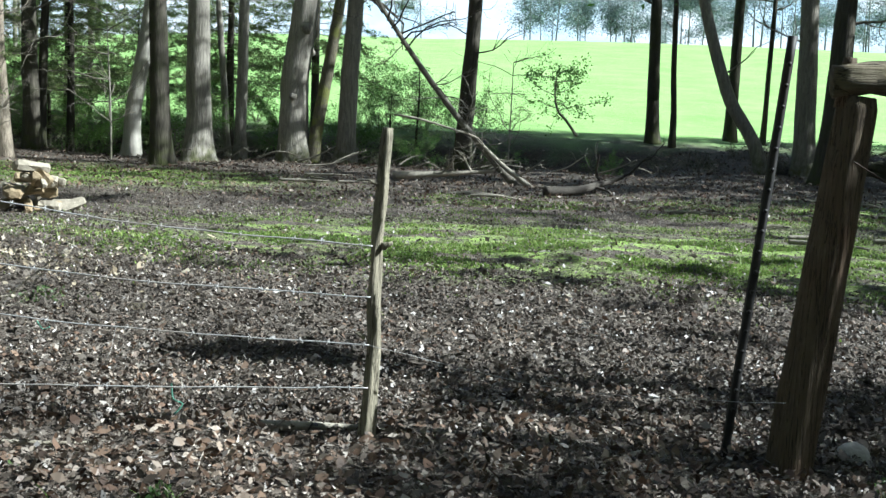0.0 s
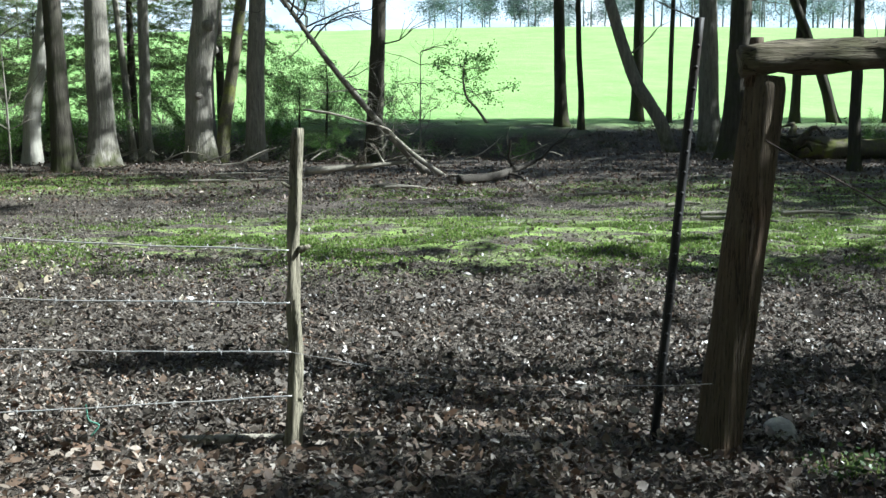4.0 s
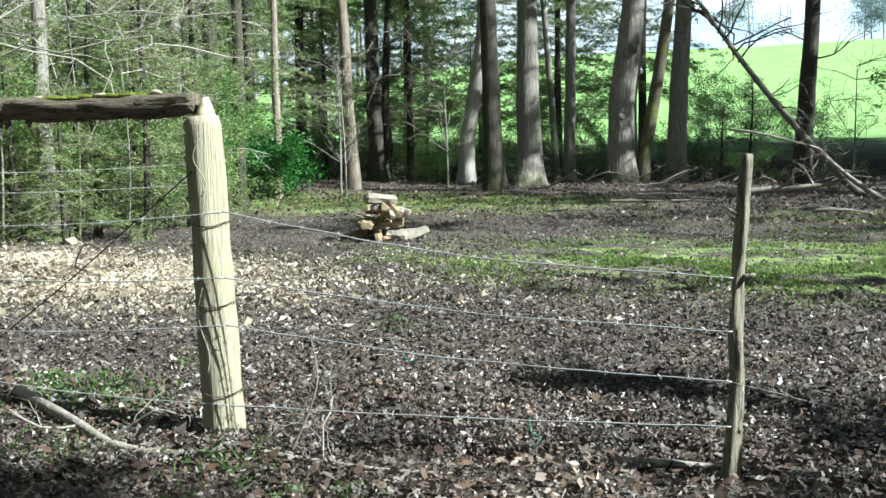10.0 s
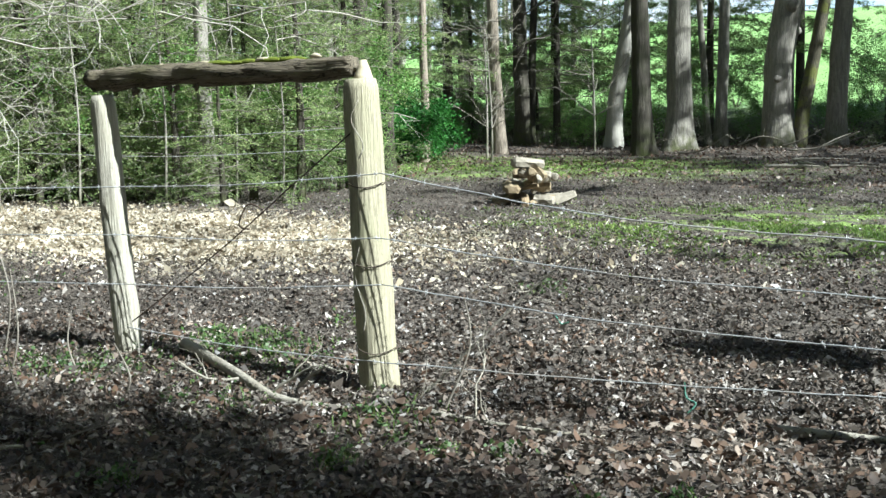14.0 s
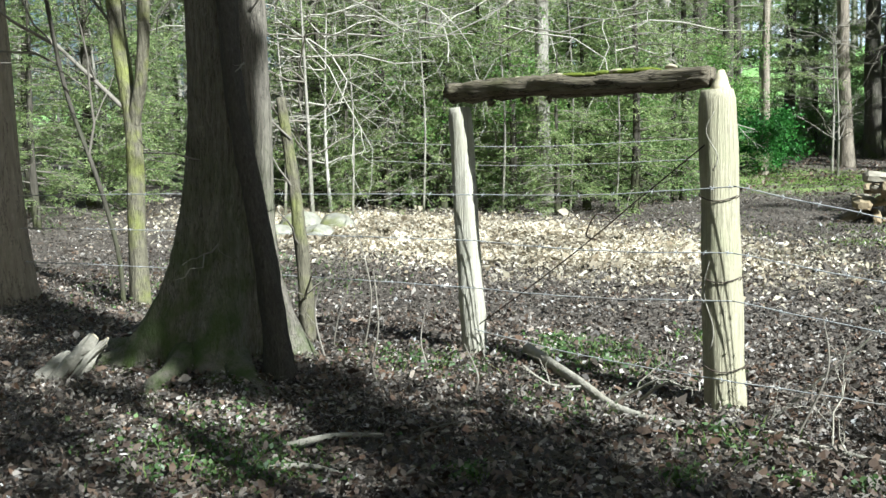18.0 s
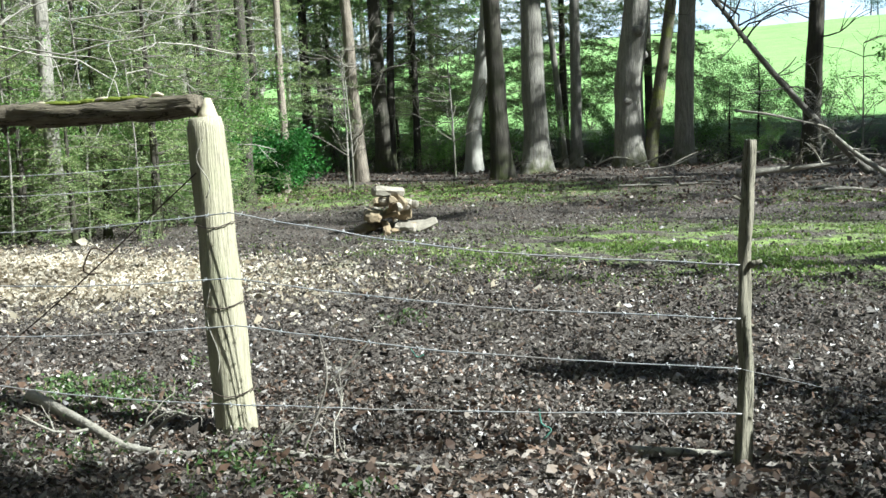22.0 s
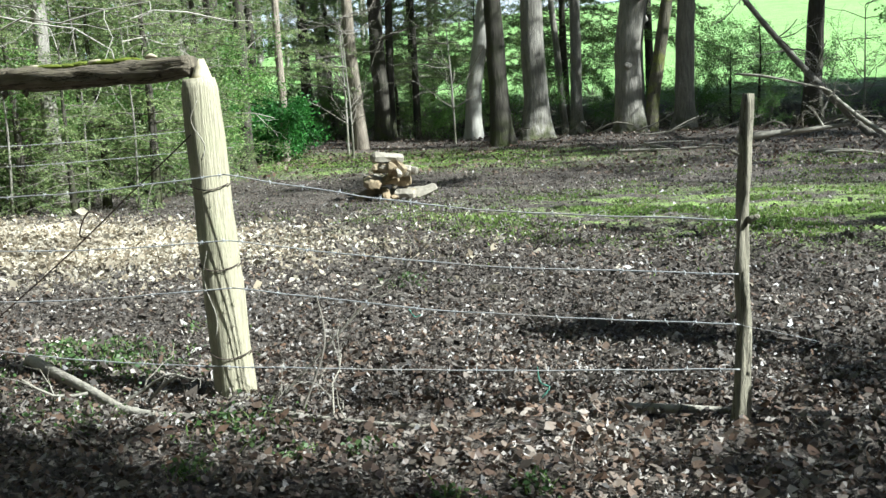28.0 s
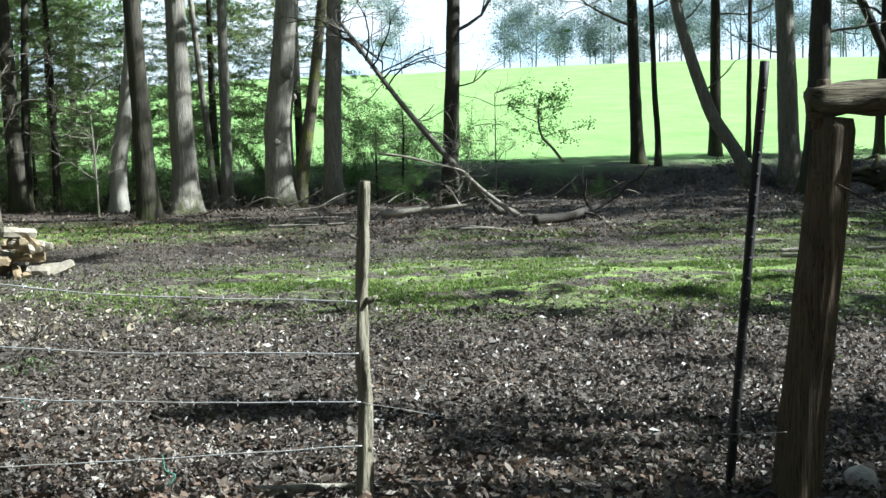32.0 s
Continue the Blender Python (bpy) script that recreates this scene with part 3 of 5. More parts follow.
def furrowed(line, r, flare, lobes, phase, sides=170, rings=230):
    """A thick trunk whose bark stands out in long ridges between furrows, with spreading root lobes."""
    g, pts = Geo(), bezier(line, rings)
    verts = []
    for p in pts:
        h = p.z
        for k in range(sides):
            a = 2 * math.pi * k / sides
            ca, sa = math.cos(a), math.sin(a)
            root = 1 + flare * math.exp(-max(h, 0) / 0.36) * (1 + 0.55 * math.cos(lobes * a + phase)) + 0.12 * math.exp(-max(h, 0) / 1.5)
            rr = r * root * (1 - 0.5 * max(0.0, h - 2) / 11)
            rr *= 1 + 0.07 * noise.noise(Vector((ca * 1.6, sa * 1.6, h * 0.8 + phase)))
            n1 = abs(noise.noise(Vector((ca * 7.5, sa * 7.5, h * 1.5))))
            n2 = abs(noise.noise(Vector((ca * 15, sa * 15, h * 4.2 + 9))))
            rr += 0.020 * min(1.0, n1 * 4.0) + 0.010 * min(1.0, n2 * 3.5) - 0.020
            verts.append((p.x + rr * ca, p.y + rr * sa, h))
    n = len(pts)
    g.put(verts, [(i * sides + k, i * sides + (k + 1) % sides, (i + 1) * sides + (k + 1) % sides, (i + 1) * sides + k) for i in range(n - 1) for k in range(sides)])
    return g


OAK_LINE = [(-0.03, -0.04, -0.02), (0.04, 0.06, 0.6), (0.065, 0.13, 1.4), (0.035, 0.15, 2.3), (0.005, 0.18, 4), (-0.05, 0.18, 5.5)]
for child in oak.children:
    if child.name.startswith("trunk"):
        child.data = furrowed(OAK_LINE, 0.192, 1.6, 5, tree_count * 1.7).mesh("oak_trunk", BARK_OAK)
        g = Geo()
        tube(g, bezier([OAK_LINE[-1], (-0.07, 0.17, 7.5), (-0.1, 0.14, 11)], 10), (0.165, 0.12), 20, 0.06, 3)
        part("upper_trunk", g, BARK_OAK, oak)
g = Geo()
tube(g, bezier([(0.70, -0.02, -0.02), (0.675, -0.03, 0.3), (0.585, -0.04, 0.8), (0.455, -0.05, 1.3), (0.40, -0.05, 1.6), (0.32, -0.02, 2.1), (0.24, 0.02, 2.7), (0.18, 0.05, 3.4)], 60), lambda u, a: 0.056 * (1 + 0.75 * math.exp(-u * 16) * (1 + 0.4 * math.cos(3 * a))) * (1 - 0.3 * u), 20, 0.22, 7)
part("leaning_stem", g, BARK_SMOOTH, oak, "smooth dark stem leaning against the oak")
for k, (z, a, ln) in enumerate(((1.62, -1.0, 0.10), (1.15, -1.3, 0.35), (0.72, -0.9, 0.4), (2.0, -1.5, 0.3), (1.9, 0.2, 0.25))):
    g, tips = Geo(), []
    x0 = 0.40 if k == 0 else 0.06
    boughs(g, random.Random(300 + k), Vector((x0 + 0.2 * math.cos(a), 0.12 + 0.2 * math.sin(a), z)), Vector((math.cos(a), math.sin(a), 0.15)), ln, 0.006, 1, tips, 4, 0.0, 0.5, 3)
    part("twig", g, TWIG, oak, "thin bare twig growing from the bark")
for k, (a, ln) in enumerate(((-2.6, 0.55), (-1.9, 0.5), (-0.9, 0.5), (-0.25, 0.55), (2.9, 0.5))):
    g = Geo()
    c, sn = math.cos(a), math.sin(a)
    tube(g, bezier([(0.3 * c, 0.3 * sn, 0.16), ((0.3 + ln * 0.4) * c, (0.3 + ln * 0.4) * sn, 0.12), ((0.3 + ln * 0.75) * c + 0.05 * sn, (0.3 + ln * 0.75) * sn, 0.09), ((0.32 + ln) * c, (0.32 + ln) * sn, 0.03)], 14), (0.10, 0.035), 12, 0.3, 7, k)
    part("root", g, BARK_OAK, oak, "moss-covered surface root")
tree(-7.22, 3.53, 0, 0.06, BARK_MOSSY, "forked mossy sapling beyond the fence", crown=False, flare=0.4, height=6,
     line=[(0, 0, 0), (-0.02, 0, 0.6), (-0.05, 0.03, 1.2), (-0.10, 0.05, 1.55), (-0.2, 0.05, 1.9), (-0.32, 0.05, 2.5), (-0.5, 0.05, 4.2)], extra=((1.55, -0.3, -0.2, 0.9, 1.5, 0.02), (2.2, -0.4, 0.1, 0.8, 0.9, 0.014)))
tree(-7.3, 3.42, 0, 0.016, BARK_DARK, "thin crooked dark sapling beyond the fence", crown=False, flare=0.2, height=4, line=[(0, 0, 0), (-0.03, 0, 0.5), (-0.12, -0.1, 1.1), (-0.32, -0.2, 1.7), (-0.36, -0.3, 2.4), (-0.55, -0.4, 4)], extra=((1.2, 0.4, 0.3, 0.7, 1.0, 0.012), (1.9, -0.5, -0.2, 0.5, 0.9, 0.01)))

fork = [o for o in scene.objects if o.get("label", "") == "forked mossy sapling beyond the fence"][0]
g = Geo()
tube(g, bezier([(-0.08, 0.04, 1.42), (-0.05, 0.06, 1.6), (0.02, 0.09, 1.9), (0.07, 0.11, 2.5), (0.12, 0.12, 4.0)], 18), (0.05, 0.035), 10, 0.18, 6)
part("limb", g, BARK_MOSSY, fork, "upright mossy limb of the fork")

# unseen trees added beside the path, placed to shade the ground and the oak
def shade_tree(px, py, h, r, n, leaf=0.12, label="unseen thin-topped hardwood added to shade the ground and oak"):
    """An added, unseen tall hardwood; its leafy top, at height h, shades (px, py)."""
    reach = h / math.tan(SUN_EL)
    x, y = px + SUN_AZ.x * reach, py + SUN_AZ.y * reach
    ob = thing("tree", (x, y, gz(x, y) - 0.1), label, "tree", "trees behind the path")
    g, tips = Geo(), []
    rg = random.Random(int(h * 100 + n))
    tube(g, bezier([(0, 0, 0), (0.1, 0.05, h * 0.5), (0, 0, h + r * 0.6)], 12), (0.07 + 0.007 * h, 0.03), 8, 0.1)
    for k in range(8):
        a = k * 2.4
        boughs(g, rg, Vector((0, 0, h - r + k * r * 0.2)), Vector((math.cos(a), math.sin(a), 0.3)), r * 0.8, 0.035, 1, tips, 4)
    part("trunk", g, BARK_GREY, ob)
    g = Geo()
    leaf_cloud(g, [tuple(t_) for t_ in tips], leaf, max(1, n // len(tips)), (r * 0.28, r * 0.28, r * 0.28), rg=np.random.default_rng(n))
    part("foliage", g, FRESH, ob, smooth=False)


for px, py, h, r, n in ((-6.3, 2.0, 9, 0.6, 170), (-5.7, 2.52, 9.5, 0.22, 420), (-6.6, 2.65, 9.6, 0.22, 420), (-7.6, 2.78, 9.7, 0.22, 420), (-8.6, 2.91, 9.8, 0.22, 400), (-5.0, 1.55, 9, 0.42, 120), (-4.4, 1.35, 9, 0.5, 90), (-3.2, 2.6, 9.5, 0.6, 60), (-2.5, 2.95, 9, 0.5, 130), (-4.55, 2.55, 9.5, 0.3, 300), (-4.1, 2.75, 9.5, 0.22, 60), (1.7, 4.3, 8.5, 0.5, 120), (-2.1, 2.3, 8.5, 0.8, 170), (-2.75, 2.75, 8.7, 0.5, 150), (-1.2, 2.3, 8.5, 0.5, 200), (-0.4, 1.9, 9, 0.8, 260), (0.9, 2.3, 8, 0.75, 300),
                        (2.3, 3.2, 7, 0.8, 200), (0.7, 4.1, 8, 0.5, 130), (1.6, 4.95, 9, 0.4, 120), (3.8, 5.0, 10, 0.5, 260), (0.1, 4.75, 9, 0.22, 110), (0.2, 3.35, 8.5, 0.5, 200), (-1.0, 5.5, 9, 0.26, 240),
                        (3.0, 9.0, 11, 0.7, 260), (6.6, 9.8, 12, 1.1, 450), (4.5, 13.5, 14, 1.2, 500), (9.0, 15.0, 13, 1.3, 800)):
    shade_tree(px, py, h, r, n)
# out-of-view trees added on the right so their tops darken the bank
for i in range(22):
    px, py = -8.5 + 1.25 * i, 30.2 + 3.2 * (i * 0.618 % 1)
    shade_tree(px, py, 22 + 2 * (i * 0.37 % 1), 2.0, 1100 if px < 4 else 420, 0.22, "unseen leafy hardwood added to shade the bank and field edge")
# unseen trees added to streak the middle pasture with shade
for i in range(13):
    shade_tree(-7.0 + 1.4 * i, 14.5 + 10 * (i * 0.618 % 1), 19, 1.0 + 0.4 * (i % 3), 260, 0.2, "unseen thin-leaved hardwood added to dapple the pasture")
# further added ones, shading the near margin of the field
for i in range(8):
    shade_tree(-6.0 + 2.9 * i, 36.5 + 1.6 * (i * 0.618 % 1), 23, 1.5, 500, 0.2, "unseen leafy hardwood added to shade the bank and field edge")
# crownless trunk added out of view; its shadow falls across the oak
shade_trunk = thing("tree", (9.0, 2.28, gz(9.0, 2.28) - 0.1), "unseen bare trunk added to shade the oak", "tree", "trees behind the path")
g = Geo()
tube(g, bezier([(0, 0, 0), (0.02, 0, 7), (0, 0, 14.6)], 20), (0.2, 0.12), 12, 0.05)
part("trunk", g, BARK_GREY, shade_trunk)
# another tree added out of view, for the shadow band on the pasture
tree(11.0, 4.86, 0.0, 0.2, BARK_GREY, "unseen straight hardwood added for its trunk shadow", height=10.5, spread=0.16)


# ---- undergrowth ----
def cedar_model(seed, height, width, clear=0.08, needle=0.014, dense=10):
    rg, n_rg = random.Random(seed), np.random.default_rng(seed)
    ob = thing("cedar", (0, 0, 0), "feathery green cedar at the edge of the wood", "tree", "cedars of the undergrowth")
    g = Geo()
    line = bezier([(0, 0, -0.2), (0.05, 0, height * 0.3), (-0.04, 0.05, height * 0.7), (0, 0, height)], 10)
    tube(g, line, (0.05 + height * 0.008, 0.012), 7, 0.1)
    part("trunk", g, BARK_DARK, ob)
    g, pts = Geo(), []
    z = height * clear
    while z < height * 0.97:
        for k in range(rg.randint(2, 4)):
            a = rg.uniform(0, 6.28)
            ln = width * (1 - 0.75 * z / height) * rg.uniform(0.55, 1.1)
            d = Vector((math.cos(a), math.sin(a), rg.uniform(-0.05, 0.35)))
            b_line = [Vector((0, 0, z)) + d * ln * u + Vector((0, 0, -0.28 * ln * u * u)) for u in (0, 0.35, 0.7, 1)]
            tube(g, b_line, (0.014, 0.004), 3, cap=False)
            for u in np.linspace(0.25, 1, max(4, int(ln * 7))):
                q = Vector((0, 0, z)) + d * ln * u + Vector((0, 0, -0.28 * ln * u * u))
                pts.append(tuple(q))
        z += rg.uniform(0.10, 0.2)
    part("limb_frame", g, TWIG, ob)
    g = Geo()
    pts = np.asarray(pts)
    tufts = np.concatenate([pts + n_rg.normal(0, 1, pts.shape) * (0.10, 0.10, 0.055) for k in range(3)])
    leaf_cloud(g, tufts, needle, dense, (0.035, 0.035, 0.022), long=4.2, droop=0.25, rg=n_rg)
    part("foliage", g, CEDAR, ob, smooth=False)
    return ob


def bare_model(seed, height, pale):
    rg = random.Random(seed)
    ob = thing("bare_sapling", (0, 0, 0), "leafless pale-twigged sapling in the undergrowth" if pale else "leafless grey-twigged sapling in the undergrowth", "tree", "bare saplings")
    g, tips = Geo(), []
    line = bezier([(0, 0, -0.2), (rg.uniform(-0.2, 0.2), 0, height * 0.4), (rg.uniform(-0.3, 0.3), 0.1, height)], 8)
    tube(g, line, (0.035, 0.01), 6, cap=False)
    part("trunk", g, BARK_PALE if pale else BARK_GREY, ob)
    g = Geo()
    for p in line[3:]:
        for k in range(3):
            a = rg.uniform(0, 6.28)
            boughs(g, rg, p.copy(), Vector((math.cos(a), math.sin(a), 0.45)), rg.uniform(0.6, 1.5), 0.014, 2, tips, 4, 0.02, 0.4, 3)
    part("crown", g, TWIG_PALE if pale else TWIG, ob)
    return ob, tips


def bush_model(seed, r, h, material, label, size=0.05, per=8, n=240):
    rg, n_rg = random.Random(seed), np.random.default_rng(seed)
    ob = thing("bush", (0, 0, 0), label, "bush", "leafy bushes")
    g, tips = Geo(), []
    for k in range(7):
        a = rg.uniform(0, 6.28)
        boughs(g, rg, Vector((0, 0, -0.1)), Vector((math.cos(a) * r / h, math.sin(a) * r / h, 0.9)), h * 0.8, 0.014, 2, tips, 4, 0.0, 0.3, 3)
    part("stem", g, TWIG, ob)
    tips = [p for p in tips if p.z > 0.1]
    tips = [tips[rg.randrange(len(tips))] for k in range(n)]
    g = Geo()
    leaf_cloud(g, [tuple(p) for p in tips], size, per, (0.10, 0.10, 0.09), rg=n_rg)
    part("foliage", g, material, ob, smooth=False)
    return ob


def placed(model, x, y, turn, k=1.0, sink=0.0):
    """A copy of a model on the ground at (x, y)."""
    return copy_thing(model, Matrix.Translation((x, y, gz(x, y) - sink)) @ Matrix.Rotation(turn, 4, 'Z') @ Matrix.Scale(k, 4))


def settle(model, x, y, turn=0.0, k=1.0):
    model.matrix_basis = Matrix.Translation((x, y, gz(x, y))) @ Matrix.Rotation(turn, 4, 'Z') @ Matrix.Scale(k, 4)
    return model


hemlock = cedar_model(24, 12.5, 3.3, 0.17, 0.017, 12)
cedars = [cedar_model(21, 4.6, 1.7), cedar_model(22, 3.4, 1.5), cedar_model(23, 6.5, 2.0)]
bares = [bare_model(31, 3.2, True)[0], bare_model(32, 4.0, True)[0], bare_model(33, 3.4, False)[0]]
fresh = [bush_model(41, 0.9, 1.9, FRESH, "loose bush with fresh yellow-green leaves", 0.024, 34), bush_model(42, 1.2, 2.8, FRESH, "loose bush with fresh yellow-green leaves", 0.027, 34)]
brush = [bush_model(61, 0.8, 0.9, BRUSH_SHADED, "low tangle of brush with the bank's shade in its colour", 0.035, 2, 90), bush_model(62, 1.0, 0.7, BRUSH_SHADED, "low tangle of brush with the bank's shade in its colour", 0.035, 2, 90)]
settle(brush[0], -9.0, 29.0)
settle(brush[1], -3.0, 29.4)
settle(hemlock, -13.8, 31.5)
settle(cedars[0], -10.6, 12.4)
settle(cedars[1], -13.2, 13.6)
settle(cedars[2], -14.4, 19.2)
settle(bares[0], -11.9, 10.4, 1)
settle(bares[1], -13.8, 9.6, 2)
settle(bares[2], -9.6, 24.6, 3)
settle(fresh[0], -9.4, 27.8)
settle(fresh[1], -8.9, 32.5)
privet = settle(bush_model(51, 0.8, 1.15, PRIVET, "dense bright green privet bush", 0.03, 40, 420), -12.2, 19.6, 0.0, 1.3)

CEDAR_SPOTS = [(-9.2, 12.2), (-10.0, 14.6), (-11.8, 11.6), (-12.8, 12.2), (-14.2, 10.2), (-11.4, 14.8), (-15.6, 14.6), (-13.8, 15.8), (-16.5, 11.5), (-17.6, 8.6), (-15.5, 7.6), (-18.5, 13.2), (-14.2, 17.6), (-15.2, 20.5),
               (-17.8, 17.2), (-20.5, 19.5), (-17.4, 21.6), (-19.8, 23.8), (-22.6, 16.2), (-21.8, 11.8), (-20.5, 7.4), (-24, 21), (-17.2, 30.8), (-21.4, 31.6), (-25.5, 27), (-3.7, 30.8), (-3.0, 31.4), (-13.6, 29.8), (-11.2, 30.6)]
for i, (x, y) in enumerate(CEDAR_SPOTS):
    placed(cedars[(i * 2 + i // 3) % 3], x, y, i * 2.1, 0.72 if y > 30 and x > -12 else rnd.uniform(0.8, 1.15))
for i, (x, y) in enumerate(((-16.0, 30.0), (-11.6, 32.5), (-9.4, 34.0), (-6.4, 33.0), (-18.5, 34), (-14.6, 35), (-12.4, 28.6), (-8.6, 31.2), (-19.5, 27.0), (-15.0, 26.8), (-21.5, 33), (-13.2, 21.2))):
    placed(hemlock, x, y, i * 1.3, 0.75 + 0.1 * (i % 5))
for i in range(30):
    x, y = rnd.uniform(-22, -11.5), rnd.uniform(6.5, 22)
    if -x / y < 0.62:
        continue
    placed(bares[i % 3], x, y, i * 1.3, rnd.uniform(0.8, 1.3))
for i in range(24):
    x = rnd.uniform(-18, -1.5)
    placed(fresh[i % 2], x, rnd.uniform(28.5, 37), i * 1.7, rnd.uniform(0.6, 1.0))
for i in range(42):
    x, y = rnd.uniform(-20, -9.8), rnd.uniform(9.5, 22)
    if -x / y > 0.66:
        placed(fresh[i % 2] if i % 3 == 0 else cedars[i % 2], x, y, i * 1.1, rnd.uniform(0.6, 1.0))
for x, y, k in ((-2.6, 28.2, 0.5), (-0.6, 28.6, 0.45), (2.6, 29.8, 0.4), (12.5, 26.5, 0.6), (11.6, 27.5, 0.5), (14.2, 27.2, 0.55)):
    placed(fresh[0], x, y, x, k)
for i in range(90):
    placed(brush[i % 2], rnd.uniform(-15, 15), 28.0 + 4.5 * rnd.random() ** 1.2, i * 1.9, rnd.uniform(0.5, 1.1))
for i, (x, y, k) in enumerate(((-12.9, 9.0, 0.95), (-12.0, 9.9, 0.8), (-12.6, 10.3, 1.05), (-11.4, 10.5, 0.85), (-10.4, 10.9, 0.8), (-13.2, 9.6, 0.9), (-12.3, 9.4, 0.7), (-11.6, 11.4, 0.9), (-13.6, 9.9, 0.9), (-9.6, 11.0, 0.66), (-15.0, 5.8, 1.0), (-15.5, 6.9, 1.1), (-14.1, 7.0, 0.8), (-16.4, 4.6, 1.0), (-13.4, 5.2, 0.6), (-17.5, 6.0, 1.2))):
    placed(cedars[(i * 2 + 1) % 3], x, y, i * 1.7, k)


def tangle(x, y, z, wx, wy, wz, length, r, seed, count):
    """A dead overhanging limb that breaks up into curling pale twigs."""
    rg = random.Random(seed)
    ob = thing("dead_limb", (x, y, gz(x, y)), "dead pale limb with curling twigs hanging in the undergrowth", "branch", "dead limbs in the wood")
    g, tips = Geo(), []
    for k in range(count):
        boughs(g, rg, Vector((0, 0, z + 0.25 * k)), Vector((wx + rg.uniform(-0.3, 0.3), wy + rg.uniform(-0.3, 0.3), wz)), length * rg.uniform(0.7, 1.1), r, 3, tips, 4, 0.03, 0.55, 3)
    tagged(part("twig", g, TWIG_PALE, ob), kind="stuff")
    g = Geo()
    tube(g, bezier([(0, 0, -0.1), (0.05, 0.03, z * 0.5), (0, 0, z), (-0.1, 0, z + 0.25 * count + 0.3)], 10), (r * 1.5, 0.004), 7, 0.2)
    part("stem", g, BARK_GREY, ob)
    return ob


for i, row in enumerate(((-12.2, 8.2, 2.2, 0.7, 0.55, 0.05, 2.2, 0.015), (-11.7, 9.0, 2.6, 0.75, 0.6, 0.0, 2.0, 0.013), (-11.2, 9.9, 2.5, 0.6, 0.3, 0.1, 2.0, 0.013), (-12.6, 11.5, 3.0, 0.8, 0.2, -0.05, 2.2, 0.014),
                         (-13.2, 13.8, 3.3, 0.9, 0.1, -0.05, 2.4, 0.014), (-12.9, 7.4, 2.4, 0.2, 0.8, 0.05, 2.0, 0.013), (-11.9, 15.6, 2.8, 0.9, -0.1, 0.05, 2.2, 0.014),
                         (-10.3, 10.6, 2.4, 0.9, 0.3, 0.05, 2.4, 0.014), (-9.9, 11.6, 2.8, 0.9, 0.2, 0.0, 2.2, 0.013), (-10.7, 11.0, 2.8, 0.6, -0.3, 0.1, 2.0, 0.013), (-9.3, 11.9, 2.3, 0.8, 0.4, 0.1, 1.8, 0.012))):
    tangle(*row, 400 + i, 3)
# small crooked tree standing alone at the near edge of the field
field_tree = thing("tree", (1.75, 36.6, gz(1.75, 36.6)), "small crooked tree with thin new leaves before the field", "tree")
g, tips = Geo(), []
tube(g, bezier([(0.25, 0, -0.1), (-0.15, 0, 0.45), (-0.5, 0, 0.85), (-0.62, 0, 1.5), (-0.55, 0, 2.2)], 14), (0.06, 0.02), 7, 0.15)
for k in range(12):
    a = k * 2.4
    boughs(g, random.Random(500 + k), Vector((-0.55, 0, 0.8 + 0.12 * k)), Vector((math.cos(a), math.sin(a), 0.35)), 1.15 - 0.04 * k, 0.018, 2, tips, 4, 0.0, 0.35, 3)
part("trunk", g, TWIG, field_tree)
g = Geo()
leaf_cloud(g, [tuple(p) for p in tips], 0.05, 5, (0.09, 0.09, 0.07), rg=np.random.default_rng(77))
part("foliage", g, FRESH, field_tree, smooth=False)
# mossy boulders by the trampled patch
for i, (x, y, r) in enumerate(((-10.35, 7.45, 0.22), (-10.75, 8.0, 0.26), (-10.1, 7.2, 0.16), (-11.1, 7.7, 0.3), (-10.6, 7.0, 0.2))):
    ob = thing("boulder", (x, y, gz(x, y)), "rounded boulder grown over with yellow moss", "rock", "mossy boulders")
    g = Geo()
    tube(g, [Vector((0, 0, -0.05 + r * 0.95 * u)) for u in np.linspace(0, 1, 12)], lambda u, a, r=r, i=i: r * math.sqrt(max(0.004, 1 - u ** 2.4)) * (1 + 0.18 * math.cos(2 * a + i)), 20, 0.35, 3.5, i)
    part("rock", g, MOSSY_ROCK, ob)
placed(bares[2], -0.2, 28.6, 0.4, 0.9)
placed(bares[2], -11.0, 21.5, 1.4, 0.9)
placed(bares[2], -10.4, 20.6, 2.4, 0.8)


